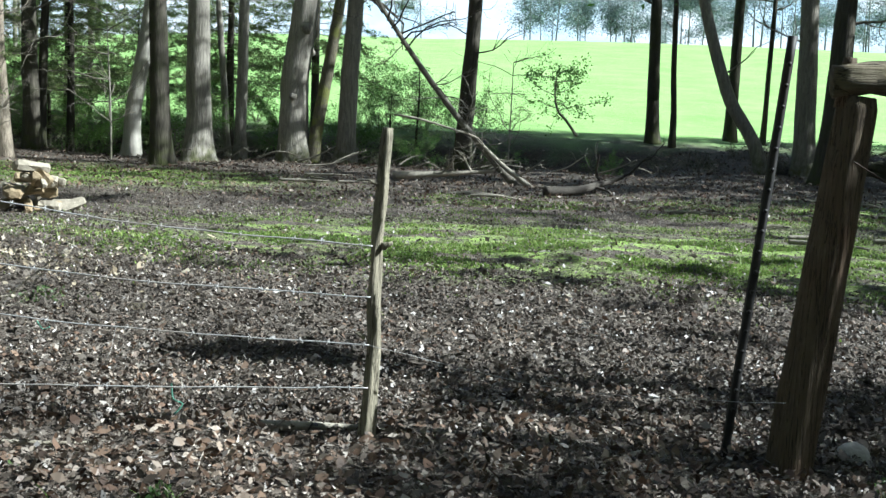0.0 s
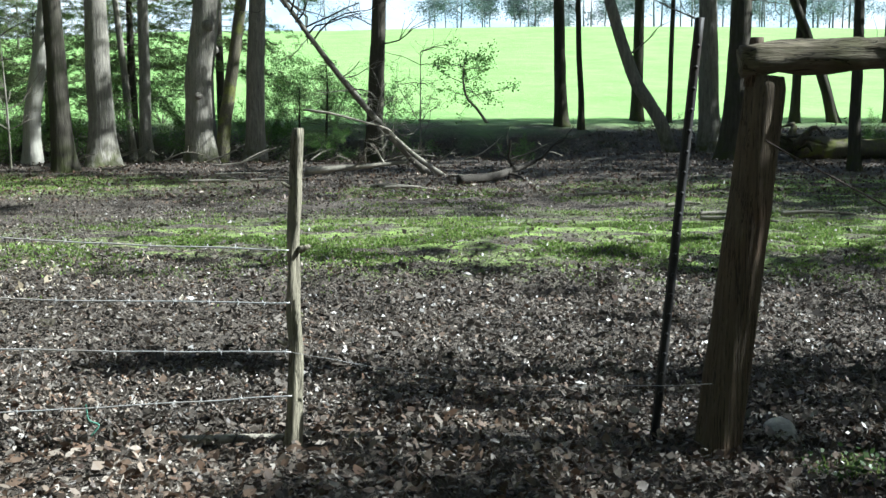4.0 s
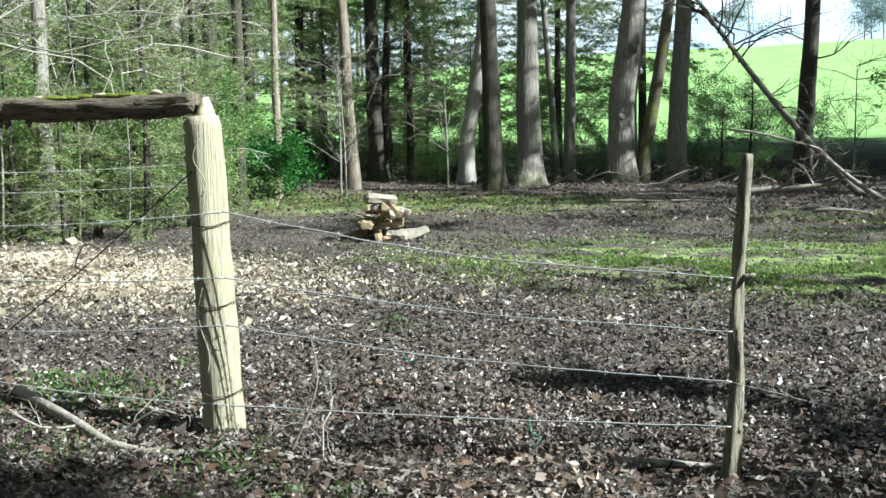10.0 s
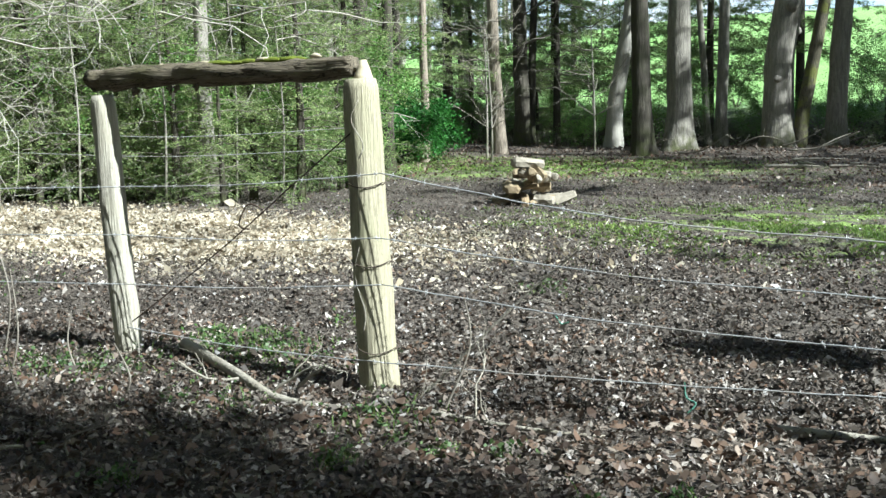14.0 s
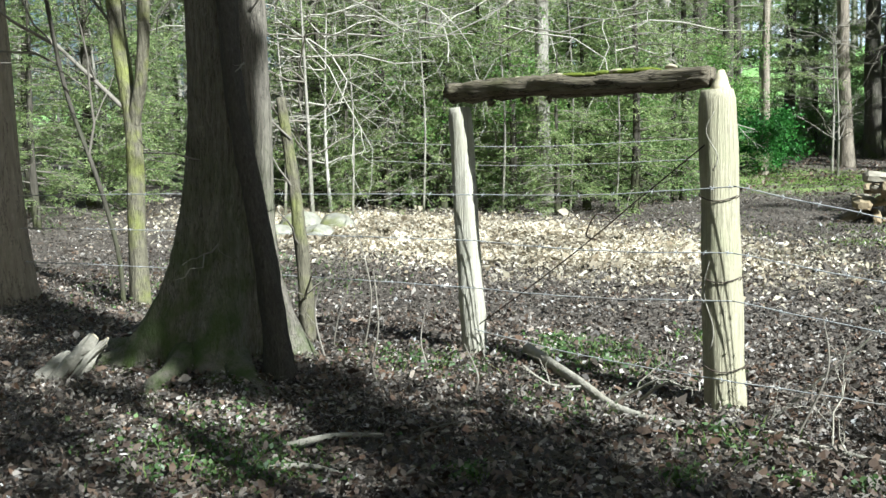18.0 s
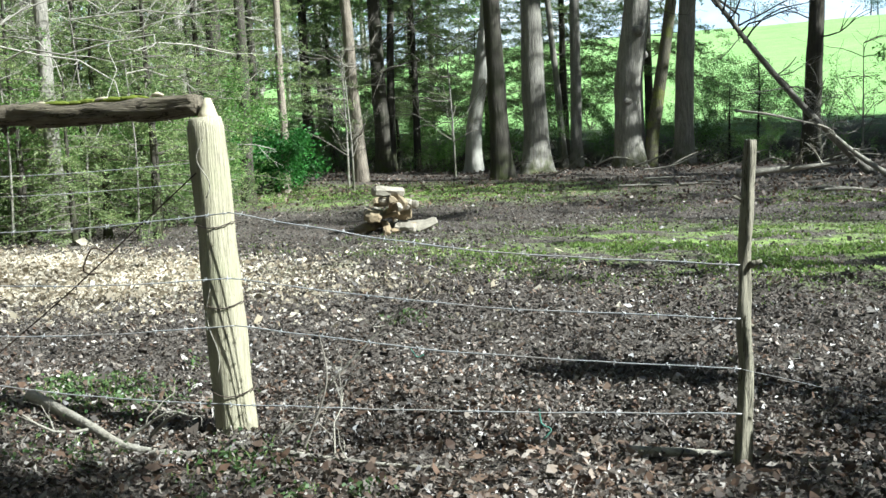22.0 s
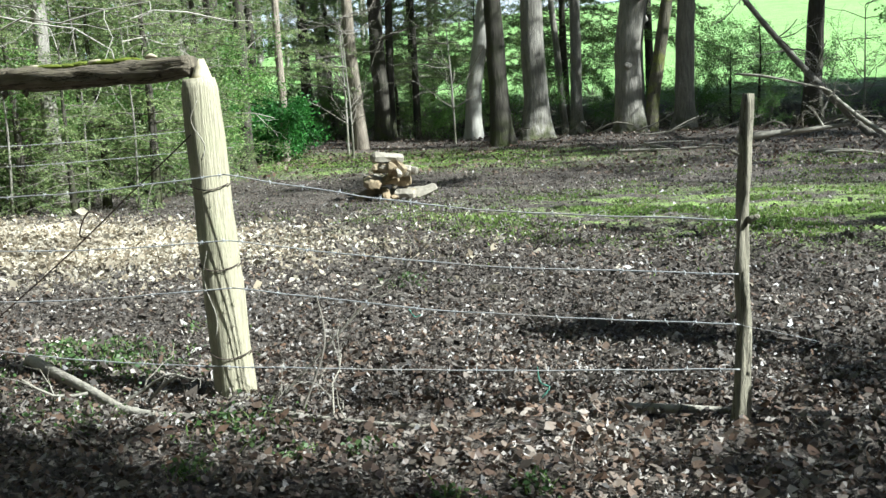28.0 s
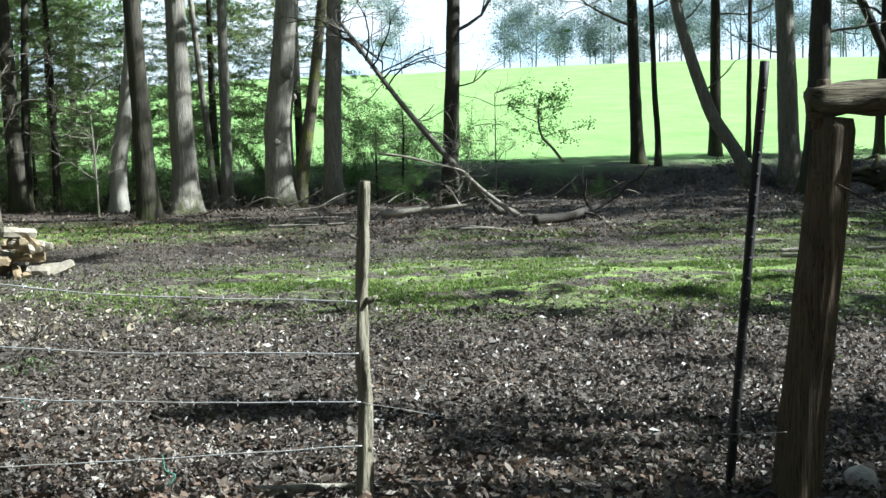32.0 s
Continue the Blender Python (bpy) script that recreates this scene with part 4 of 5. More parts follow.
# ---- far woods ----
def wood_edge(name, label, spots, leaf, trunk_mat, height, per, size, seed, spread):
    """Distant trees nobody could count: trunks in one mesh, leaves in another."""
    rg = random.Random(seed)
    ob = thing(name, (0, 0, 0), label, "trees", kind="stuff")
    g, tips = Geo(), []
    for x, y in spots:
        h = height * rg.uniform(0.7, 1.2)
        h *= 1.35 if name == "far_woods" and x > 22 else 1
        z = gz(x, y)
        lean = rg.uniform(-0.06, 0.06)
        line = [Vector((x + lean * u * h, y, z - 0.3 + u * h)) for u in (0, 0.3, 0.6, 1)]
        tube(g, line, (0.009 * h + 0.02, 0.02), 5, cap=False)
        for k in range(7):
            a, u = rg.uniform(0, 6.28), rg.uniform(0.1 if name == "far_woods" else 0.3, 0.95)
            o = Vector((x + lean * u * h, y, z + u * h))
            ln = h * rg.uniform(0.14, 0.28)
            e = o + Vector((math.cos(a), math.sin(a), 0.6)) * ln
            tube(g, [o, o.lerp(e, 0.5) + Vector((0, 0, 0.1)), e], (0.04, 0.012), 3, cap=False)
            tips += [tuple(o.lerp(e, w)) for w in (0.5, 0.8, 1.0, 1.15)]
            if name == "far_woods":
                for m in range(7):
                    q = o.lerp(e, rg.uniform(0.3, 1))
                    w = q + Vector((rg.uniform(-1, 1), rg.uniform(-1, 1), rg.uniform(0.1, 1))) * ln * 0.6
                    tube(g, [q, w], (0.035, 0.015), 3, cap=False)
    part("trunks", g, trunk_mat, ob)
    g = Geo()
    leaf_cloud(g, tips, size, per, spread, rg=np.random.default_rng(seed))
    part("foliage", g, leaf, ob, smooth=False)
    return ob


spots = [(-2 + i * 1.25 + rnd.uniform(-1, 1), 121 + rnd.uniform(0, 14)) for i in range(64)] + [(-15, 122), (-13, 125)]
wood_edge("far_woods", "distant tree line with haze in its colours along the hilltop", spots, HAZED_LEAF, HAZED_TWIG, 8.5, 120, 0.10, 5, (0.62, 0.62, 0.5))
spots = [(rnd.uniform(-62, -19), rnd.uniform(14, 52)) for i in range(130)]
spots = [(x, y) for x, y in spots if not (y > 30 and x > -27)]
wood_edge("deep_woods", "deep wood of bare trunks and green understorey", spots, CEDAR, BARK_GREY, 13, 16, 0.14, 6, (0.6, 0.6, 0.5))
spots = [(rnd.uniform(-60, -13), rnd.uniform(-8, 10)) for i in range(60)]
spots = [(x, y) for x, y in spots if x < -14 - 0.3 * max(0, y)]
wood_edge("near_woods", "wood of bare trunks and cedars beyond the fence", spots, CEDAR, BARK_GREY, 11, 16, 0.10, 8, (0.6, 0.6, 0.5))
spots = [(rnd.uniform(-75, -30), rnd.uniform(55, 95)) for i in range(70)]
wood_edge("side_woods", "wood closing the field's far side", spots, FRESH, BARK_GREY, 14, 14, 0.22, 9, (0.8, 0.8, 0.7))


# unseen wood added behind and beside the path to hold back sky light
spots = [(rnd.uniform(-24, 3), rnd.uniform(-24, -8)) for i in range(46)]
spots += [(rnd.uniform(3, 24), rnd.uniform(-26, -10)) for i in range(30)]
spots += [(rnd.uniform(21, 32), rnd.uniform(-10, 28)) for i in range(36)]
wood_edge("roadside_woods", "unseen wood of hardwoods and cedars added to block sky light", spots, CEDAR, BARK_GREY, 14, 20, 0.34, 12, (0.9, 0.9, 0.8))
# hardwoods added on the right for the shade their crowns cast
for x, y in ((15.5, 27.0), (18.5, 25.0), (17.0, 31.5), (21.0, 29.0), (13.5, 30.5)):
    tree(x, y, 0.0, 0.2, BARK_GREY, "added leafy hardwood shading the bank", height=8)


# hazy bright sky low over the hill
HAZE, ht, _ = nodes_of("sky_haze")
glow = add(ht, "ShaderNodeEmission", Strength=0.5)
hpos = ht.nodes.new("ShaderNodeNewGeometry").outputs["Position"]
ht.links.new(mixed(ht, ramp(ht, noisy(ht, hpos, 0.012, 5.0, (1, 1, 2.5)), 0.36, 0.54), (0.66, 0.86, 1.0), (0.98, 1.0, 1.0)), glow.inputs[0])
ht.links.new(glow.outputs[0], ht.nodes["Material Output"].inputs[0])
arc = [math.radians(-48 + 96 * k / 48) for k in range(49)]
backdrop = new("backdrop", Geo().put([(480 * math.sin(a), 480 * math.cos(a) - 5, z) for z in (0, 150) for a in arc], [(k, k + 1, k + 50, k + 49) for k in range(48)]).mesh("backdrop", HAZE))
tagged(backdrop, "hazy white and pale blue sky beyond the hill", "sky", kind="structure")


# ---- fence ----
def post_geo(foot, head, r0, r1, sides=18, lump=0.07, seed=0.0, split=0.0, bend=0.0):
    g = Geo()
    line = bezier([foot, Vector(foot).lerp(Vector(head), 0.3) + Vector((bend, 0, 0)), Vector(foot).lerp(Vector(head), 0.62) - Vector((bend * 0.7, 0, 0)), head], 26)

    def radius(u, a):
        crack = 1 - split * max(0.0, math.cos(a * 2 + seed) ** 14) * (0.5 + 0.5 * math.sin(u * 9 + seed))
        return (r0 + (r1 - r0) * u) * crack * (1 - 0.15 * max(0, u - 0.97) / 0.03)
    tube(g, line, radius, sides, lump, 5, seed)
    return g


def fence_post(at, top, r0, r1, mat, label, seed, **kw):
    ob = thing("fence_post", (at[0], at[1], gz(at[0], at[1])), label, "post", "posts of the wire fence")
    z = ob.location.z
    foot = Vector((0, 0, -0.12))
    head = Vector((top[0] - at[0], top[1] - at[1], top[2] - z))
    part("shaft", post_geo(foot, head, r0, r1, seed=seed, split=0.26, **kw), mat, ob)
    return ob, head


brace_post, head = fence_post((-2.42, 3.97), (-2.49, 3.975, 1.44), 0.096, 0.082, POST_TAN, "thick weathered tan post of the fence brace", 1.0)
g = Geo()
tube(g, [head + Vector((0.015, 0.0, -0.02)), head + Vector((0.015, 0, 0.02)), head + Vector((0.02, 0, 0.05)), head + Vector((0.02, 0, 0.085))], lambda u, a: 0.055 * (1 - 0.75 * u), 9, 0.25, 9)
part("splintered_top", g, END_GRAIN, brace_post, "pale splintered post top")
for z in (0.22, 0.62, 0.98):
    g = Geo()
    rr = 0.103 - 0.012 * z
    tube(g, [Vector((rr * math.cos(k * 0.42) - 0.05 * z, rr * math.sin(k * 0.42), z + 0.012 * math.sin(k * 0.9))) for k in range(16)], (0.0028, 0.0028), 5)
    part("wire_wrap", g, RUST, brace_post, "rusty wire wound round the post")
for k, (a0, z0, z1) in enumerate(((-1.7, 0.3, 0.7), (-1.25, 1.1, 1.36))):
    g = Geo()
    tube(g, [Vector((0.097 * math.cos(a0 + 0.25 * math.sin(u * 7)) - 0.05 * (z0 + (z1 - z0) * u), 0.097 * math.sin(a0 + 0.25 * math.sin(u * 7)), z0 + (z1 - z0) * u)) for u in np.linspace(0, 1, 12)], (0.003, 0.0015), 5)
    part("vine", g, DEAD_WOOD, brace_post, "dry brown vine stem")

left_post, _ = fence_post((-3.99, 3.92), (-4.09, 3.92, 1.40), 0.072, 0.066, POST_GREY, "grey-white weathered post of the fence brace", 2.3, lump=0.12)
thin_post, _ = fence_post((-0.20, 3.99), (-0.14, 3.99, 1.255), 0.031, 0.021, POST_WORN, "thin crooked split-wood fence post", 4.1, lump=0.6, bend=0.012)
for z, side, rr in ((0.78, 1, 0.016), (0.42, -1, 0.012), (1.02, -1, 0.010)):
    g = Geo()
    o = Vector((0.05 * z + side * 0.02, -0.015, z))
    tube(g, [o + Vector((side * 0.012 * k, -0.003 * k, 0.006 * k)) for k in range(4)], (rr, rr * 0.45), 8, 0.3, 9)
    part("knot", g, POST_WORN, thin_post)
dark_post, head_r = fence_post((1.44, 3.98), (1.60, 3.98, 1.44), 0.092, 0.074, POST_BROWN, "dark leaning brown post of the second brace", 5.5)
g = Geo()
tube(g, [head_r + Vector((-0.045, 0.0, -0.04)), head_r + Vector((-0.045, 0, 0.05)), head_r + Vector((-0.04, 0, 0.11)), head_r + Vector((-0.04, 0, 0.14))], lambda u, a: 0.042 * (1 - 0.4 * u), 9, 0.3, 9)
part("splintered_top", g, POST_BROWN, dark_post, "notched half of the post beside the rail")
far_post, _ = fence_post((3.75, 3.9), (3.80, 3.9, 1.5), 0.09, 0.08, POST_BROWN, "brown post at the far end of the second brace", 6.5)


def brace_rail(a, b, r0, r1, seed, label, mossy):
    ob = thing("brace_rail", a, label, "rail", "rails of the fence braces")
    g = Geo()
    d = Vector(b) - Vector(a)
    tube(g, bezier([(0, 0, 0), d * 0.35 + Vector((0, 0, 0.012)), d * 0.7 + Vector((0, 0, -0.01)), d], 26), lambda u, an: (r0 + (r1 - r0) * u) * (1 - 0.1 * math.cos(an * 2)), 22, 0.42, 8, seed)
    part("log", g, RAIL_WOOD, ob)
    rg = random.Random(int(seed * 10))
    for k in range(mossy):
        u = rg.uniform(0.5, 0.78)
        p = d * u + Vector((0, rg.uniform(-0.03, 0.02), r0 * 0.88))
        g = Geo()
        ln = rg.uniform(0.05, 0.19)
        tube(g, [p + Vector((ln * (w - 0.5), 0, 0)) for w in np.linspace(0, 1, 7)], lambda uu, an, q=rg.uniform(0.010, 0.018): q * math.sqrt(max(0.03, 1 - (2 * uu - 1) ** 2)), 8, 0.4, 20, k)
        part("moss", g, MOSS, ob, "yellow-green moss cushion")
    for k in range(4 if mossy else 0):
        p = d * (0.34 + 0.17 * k + rg.uniform(-0.05, 0.05)) + Vector((0, -0.01, r0 * 0.93))
        g = Geo()
        ln = rg.uniform(0.06, 0.14)
        tube(g, [p + Vector((w * ln - ln / 2, 0, 0.006 * math.sin(w * 3))) for w in np.linspace(0, 1, 6)], lambda uu, an, q=rg.uniform(0.008, 0.013): q * math.sqrt(max(0.03, 1 - (2 * uu - 1) ** 2)), 8, 0.5, 25, k)
        part("bark_flake", g, END_GRAIN, ob, "pale lichen-covered bark stub")
    for k in range(5):
        p = d * rg.uniform(0.1, 0.95) + Vector((0, -0.02, -r0 * 0.9))
        g = Geo()
        tube(g, [p, p + Vector((rg.uniform(-0.01, 0.01), 0, -0.012)), p + Vector((rg.uniform(-0.02, 0.02), 0, -0.03))], (0.02, 0.004), 6, 0.2)
        part("stub", g, RAIL_WOOD, ob)
    return ob


rail_left = brace_rail((-4.16, 3.93, 1.475), (-2.52, 3.98, 1.499), 0.056, 0.050, 1.1, "mossy log rail laid across two fence posts", 16)
rail_right = brace_rail((1.50, 3.98, 1.50), (3.83, 3.9, 1.545), 0.058, 0.058, 2.2, "dark round log rail of the second brace", 0)


def strand(ob, points, seed, name="strand", barbs=True, r=0.0029, mat=None, label=""):
    """One strand of wire with its twisted barbs."""
    rg = random.Random(seed)
    g = Geo()
    n = max(24, int(sum((Vector(points[i + 1]) - Vector(points[i])).length for i in range(len(points) - 1)) * 26))
    line = bezier(points, n)
    line = [p + Vector((0, 0, 0.004 * noise.noise(Vector((p.x * 6, seed, p.y * 6))))) for p in line]
    tube(g, line, (r, r), 5)
    s = part(name, g, mat or STEEL, ob, label)
    if barbs:
        gb = Geo()
        k = 3
        while k < len(line) - 1:
            p, d = line[k], (line[k] - line[k - 1]).normalized()
            sd = d.orthogonal().normalized()
            u2 = d.cross(sd)
            tube(gb, [p + (sd * math.cos(w * 2.1) + u2 * math.sin(w * 2.1)) * 0.0035 + d * (w * 0.0016 - 0.007) for w in range(9)], (0.0022, 0.0022), 4)
            for e in (sd, -sd, u2, -u2):
                tube(gb, [p + d * rg.uniform(-0.006, 0.006), p + (e + d * rg.uniform(-0.6, 0.6)) * 0.017], (0.0021, 0.0007), 3)
            k += rg.randint(3, 5)
        tagged(part("barb", gb, STEEL, s, "twisted pointed barbs"), kind="stuff")
    return s


fence = thing("barbed_wire_fence", (0, 0, 0), "slack barbed wire strands stapled to wooden posts", "fence")
MP, TP, LP = (-2.34, 3.88), (-0.18, 3.955), (-3.93, 3.85)
for k, (zl, zm, zt, sag) in enumerate(((0.93, 1.02, 0.80, 0.05), (0.68, 0.73, 0.60, 0.035), (0.42, 0.52, 0.41, 0.03), (0.19, 0.16, 0.24, 0.01))):
    mid = ((MP[0] + TP[0]) / 2, (MP[1] + TP[1]) / 2, (zm + zt) / 2 - sag)
    strand(fence, [(*MP, zm), mid, (*TP, zt)], 10 + k)
    strand(fence, [(*LP, zl), ((LP[0] + MP[0]) / 2, (LP[1] + MP[1]) / 2, (zl + zm) / 2 - 0.02), (*MP, zm)], 20 + k)
    if k < 3:
        strand(fence, [(-8.0, 2.95, zl - 0.1), (-6.2, 3.4, zl - 0.05), (*LP, zl)], 30 + k)
    if k == 2:
        strand(fence, [(*TP, zt), (0.6, 4.0, zt - 0.14), (1.40, 3.87, 0.30)], 40 + k, barbs=False, r=0.0012)
# slack plain wire and green line hung on the strands
strand(fence, [(-1.30, 4.0, 0.22), (-1.24, 3.99, 0.30), (-1.21, 3.99, 0.42)], 50, "loose_wire", False, 0.0012, None, "loose end of plain wire")
strand(fence, [(-0.98, 3.99, 0.20), (-0.97, 3.985, 0.14), (-0.93, 3.98, 0.12), (-0.96, 3.97, 0.08)], 52, "loose_line", False, 0.004, GREEN_LINE, "frayed pale green twine")
strand(fence, [(-1.52, 3.95, 0.43), (-1.49, 3.94, 0.40), (-1.46, 3.94, 0.41)], 53, "loose_line", False, 0.003, GREEN_LINE, "frayed pale green twine")
brace_wire = thing("brace_wire", (0, 0, 0), "rusty twisted wire drawn diagonally between brace posts", "wire", "diagonal brace wires")
strand(brace_wire, [(-2.47, 3.9, 1.22), (-2.85, 3.9, 0.95), (-3.3, 3.88, 0.62), (-3.9, 3.86, 0.22)], 60, "wire", False, 0.0035, RUST)
strand(brace_wire, [(-3.02, 3.89, 0.84), (-3.10, 3.88, 0.86), (-3.16, 3.88, 0.76), (-3.10, 3.885, 0.74)], 61, "twist_loop", False, 0.004, RUST)
brace_wire_far = thing("brace_wire", (0, 0, 0), "rusty twisted wire drawn diagonally between brace posts", "wire", "diagonal brace wires")
strand(brace_wire_far, [(1.58, 3.9, 1.2), (2.3, 3.88, 0.82), (3.72, 3.84, 0.1)], 62, "wire", False, 0.0035, RUST)
back_fence = thing("barbed_wire_fence", (0, 0, 0), "far strand of barbed wire before the cedars", "fence")
strand(back_fence, [(-12.5, 9.2, 1.15), (-9.6, 10.0, 1.0), (-6.9, 10.8, 1.1)], 63, r=0.004)
strand(back_fence, [(-12.5, 9.2, 0.85), (-9.6, 10.0, 0.75), (-6.9, 10.8, 0.85)], 64, r=0.004)

# steel T-post leaning beside the dark brace post
tpost = thing("steel_fence_post", (1.25, 4.17, gz(1.25, 4.17)), "dark grey steel T-post leaning by the fence", "post", "posts of the wire fence")
g = Geo()
lean_t = Vector((0.125, -0.07, 1.67))
line = [lean_t * u for u in np.linspace(-0.06, 1, 20)]
tube(g, line, lambda u, a: 0.021 if abs(math.sin(a)) > 0.5 else 0.008, 8)
part("shaft", g, DARK_STEEL, tpost)
for k in range(18):
    g = Geo()
    p = lean_t * (0.12 + k * 0.048)
    tube(g, [p + Vector((0, -0.016, 0)), p + Vector((0, -0.030, 0.002))], (0.010, 0.007), 6)
    part("stud", g, DARK_STEEL, tpost)

# broken dead stump by the oak
snag = thing("snag", (-4.64, 3.25, gz(-4.64, 3.25)), "broken lichen-covered dead stem standing by the oak", "tree stump")
g = Geo()
tube(g, bezier([(0, 0, -0.1), (-0.03, 0, 0.4), (-0.10, 0, 0.9), (-0.2, 0, 1.38)], 20), (0.046, 0.03), 10, 0.3, 8, 3)
part("stem", g, BARK_MOSSY, snag)
for k in range(4):
    g, tips = Geo(), []
    boughs(g, random.Random(70 + k), Vector((-0.02 - 0.1 * k * 0.3, 0, 0.25 + 0.3 * k)), Vector((0.6 - 0.3 * k, -0.5, 0.6)), 0.35, 0.008, 1, tips, 4)
    tagged(part("twig", g, TWIG, snag), kind="stuff")


# ---- wood on the ground ----
def fallen(name, points, r, mat, label, category, twigs=0, seed=1, group="", fine=0.3):
    p0 = Vector(points[0])
    ob = thing(name, p0, label, category, group)
    g = Geo()
    line = bezier([Vector(p) - p0 for p in points], 18)
    tube(g, line, (r, r * 0.45), 9, 0.2, 6, seed)
    part("stem", g, mat, ob)
    rg = random.Random(seed)
    for k in range(twigs):
        q = line[rg.randint(4, 18)]
        g, tips = Geo(), []
        boughs(g, rg, q.copy(), Vector((rg.uniform(-1, 1), rg.uniform(-0.6, 0.6), rg.uniform(-0.5, 1))), (line[-1] - line[0]).length * rg.uniform(0.12, 0.3) * (0.4 + 2 * fine), r * fine, 2, tips, 4, 0.0, 0.4, 3)
        tagged(part("twig", g, mat, ob), kind="stuff")
    return ob


def flat(x, y, up=0.0):
    return (x, y, gz(x, y) + up)


dead_tree = fallen("fallen_tree", [(0.16, 22.0, 0.05), (-0.6, 22.05, 0.85), (-1.3, 22.1, 1.65), (-2.2, 22.1, 2.8), (-3.2, 22.2, 4.2)], 0.085, DEAD_GREY, "grey dead tree leaning with bare broken twigs", "fallen tree", 26, 3, fine=0.17)
for k in range(9):
    g, tips = Geo(), []
    boughs(g, random.Random(700 + k), Vector((-3.1 + 0.1 * k - 0.16, 0.15, 3.95 - 0.15 * k)), Vector((-0.7 + 0.18 * k, -0.2, 0.35)), 1.3, 0.022, 2, tips, 4, 0.02, 0.5, 3)
    tagged(part("twig", g, BARK_SMOOTH, dead_tree, "dark tangled crown twig"), kind="stuff")
fallen("fallen_tree", [(0.45, 21.8, 0.08), (-0.2, 21.9, 0.55), (-0.9, 22.0, 1.2)], 0.06, DEAD_WOOD, "second bleached stem leaning on the dead tree", "fallen tree", 4, 4)
fallen("log", [flat(-2.4, 21.6, 0.10), flat(-1.3, 21.8, 0.18), flat(-0.3, 22.0, 0.26)], 0.08, DEAD_WOOD, "bleached log lying among brush", "log", 4, 5, "logs on the ground")
fallen("branch", [(-2.2, 20.0, 1.45), (-1.7, 20.0, 1.38), (-1.1, 20.3, 1.22), (-0.7, 21.2, 1.08), (-0.55, 22.0, 0.9)], 0.024, DEAD_WOOD, "bare bleached branch propped in the brush", "branch", 4, 6)
fallen("log", [flat(0.7, 19.6, 0.08), flat(1.3, 19.9, 0.10), flat(1.9, 20.8, 0.22), flat(2.3, 21.6, 0.3)], 0.10, BARK_SMOOTH, "dark weathered log lying in the pasture", "log", 3, 7, "logs on the ground")
roots = thing("fallen_tree", (9.0, 26.3, gz(9.0, 26.3)), "mossy upturned roots of a fallen tree before the field", "fallen tree")
g = Geo()
tube(g, bezier([(0.2, 0.2, 0.35), (1.2, 0.5, 0.3), (2.6, 0.4, 0.25), (4.2, 0.2, 0.15)], 24), (0.3, 0.2), 14, 0.35, 2.5, 4)
part("trunk", g, BARK_MOSSY, roots)
rr = random.Random(88)
for k in range(16):
    g = Geo()
    a, ln = rr.uniform(0.3, 2.9), rr.uniform(0.5, 1.2)
    w = Vector((-0.25 + math.cos(a) * 0.9, rr.uniform(-0.6, 0.2), math.sin(a) * 0.75 - 0.1))
    o = Vector((0.1, 0.1, 0.3))
    tube(g, bezier([o, o + w * ln * 0.4, o + w * ln * 0.8 + Vector((rr.uniform(-0.2, 0.2), 0, rr.uniform(-0.2, 0.1))), o + w * ln + Vector((rr.uniform(-0.3, 0.3), 0, -0.2))], 10), (rr.uniform(0.07, 0.16), 0.02), 7, 0.35, 5, k)
    part("root", g, BARK_DARK if k % 3 else BARK_MOSSY, roots)
for i in range(26):
    x, y, a = rnd.uniform(-9, 3), rnd.uniform(23.5, 29.5), rnd.uniform(-0.5, 0.5)
    ln = rnd.uniform(0.5, 1.6)
    fallen("branch", [flat(x, y, 0.05), flat(x + ln * 0.5, y + a * 0.5, rnd.uniform(0.1, 0.3)), flat(x + ln, y + a, rnd.uniform(0.05, 0.5))], 0.022, DEAD_WOOD, "dead branch lying in the brush by the trees", "branch", 2, 80 + i, "dead branches in the brush")
for i in range(14):
    x, y, a = rnd.uniform(-5, 7), rnd.uniform(13, 22), rnd.uniform(-0.4, 0.4)
    ln = rnd.uniform(0.4, 1.1)
    fallen("branch", [flat(x, y, 0.03), flat(x + ln * 0.5, y + a * 0.5, 0.05), flat(x + ln, y + a, 0.03)], 0.03, DEAD_WOOD, "bleached stick lying on the pasture", "stick", 0, 120 + i, "sticks on the pasture")
# near the fence
fallen("branch", [flat(-3.72, 4.05, 0.05), flat(-3.1, 3.75, 0.07), flat(-2.75, 3.62, 0.04), flat(-2.35, 3.62, 0.03)], 0.032, DEAD_WOOD, "grey fallen branch lying along the fence", "branch", 3, 11)
fallen("branch", [flat(-2.75, 3.75, 0.03), flat(-2.62, 3.72, 0.13), flat(-2.5, 3.7, 0.2)], 0.010, DEAD_WOOD, "bleached forked twig beside the brace post", "branch", 3, 12)
fallen("branch", [flat(-2.3, 3.75, 0.03), flat(-1.9, 3.7, 0.02), flat(-1.5, 3.66, 0.02), flat(-1.2, 3.7, 0.02)], 0.016, DEAD_WOOD, "thin fallen stick beside the brace post", "branch", 2, 13)
fallen("branch", [flat(-0.62, 4.02, 0.02), flat(-0.4, 4.03, 0.03), flat(-0.1, 4.12, 0.02)], 0.022, DEAD_WOOD, "grey stick at the foot of the thin post", "branch", 0, 14)
fallen("branch", [flat(-3.37, 2.21, 0.02), flat(-3.28, 2.4, 0.045), flat(-3.16, 2.57, 0.03)], 0.017, DEAD_WOOD, "bleached stick lying in shaded leaf litter", "branch", 0, 15)
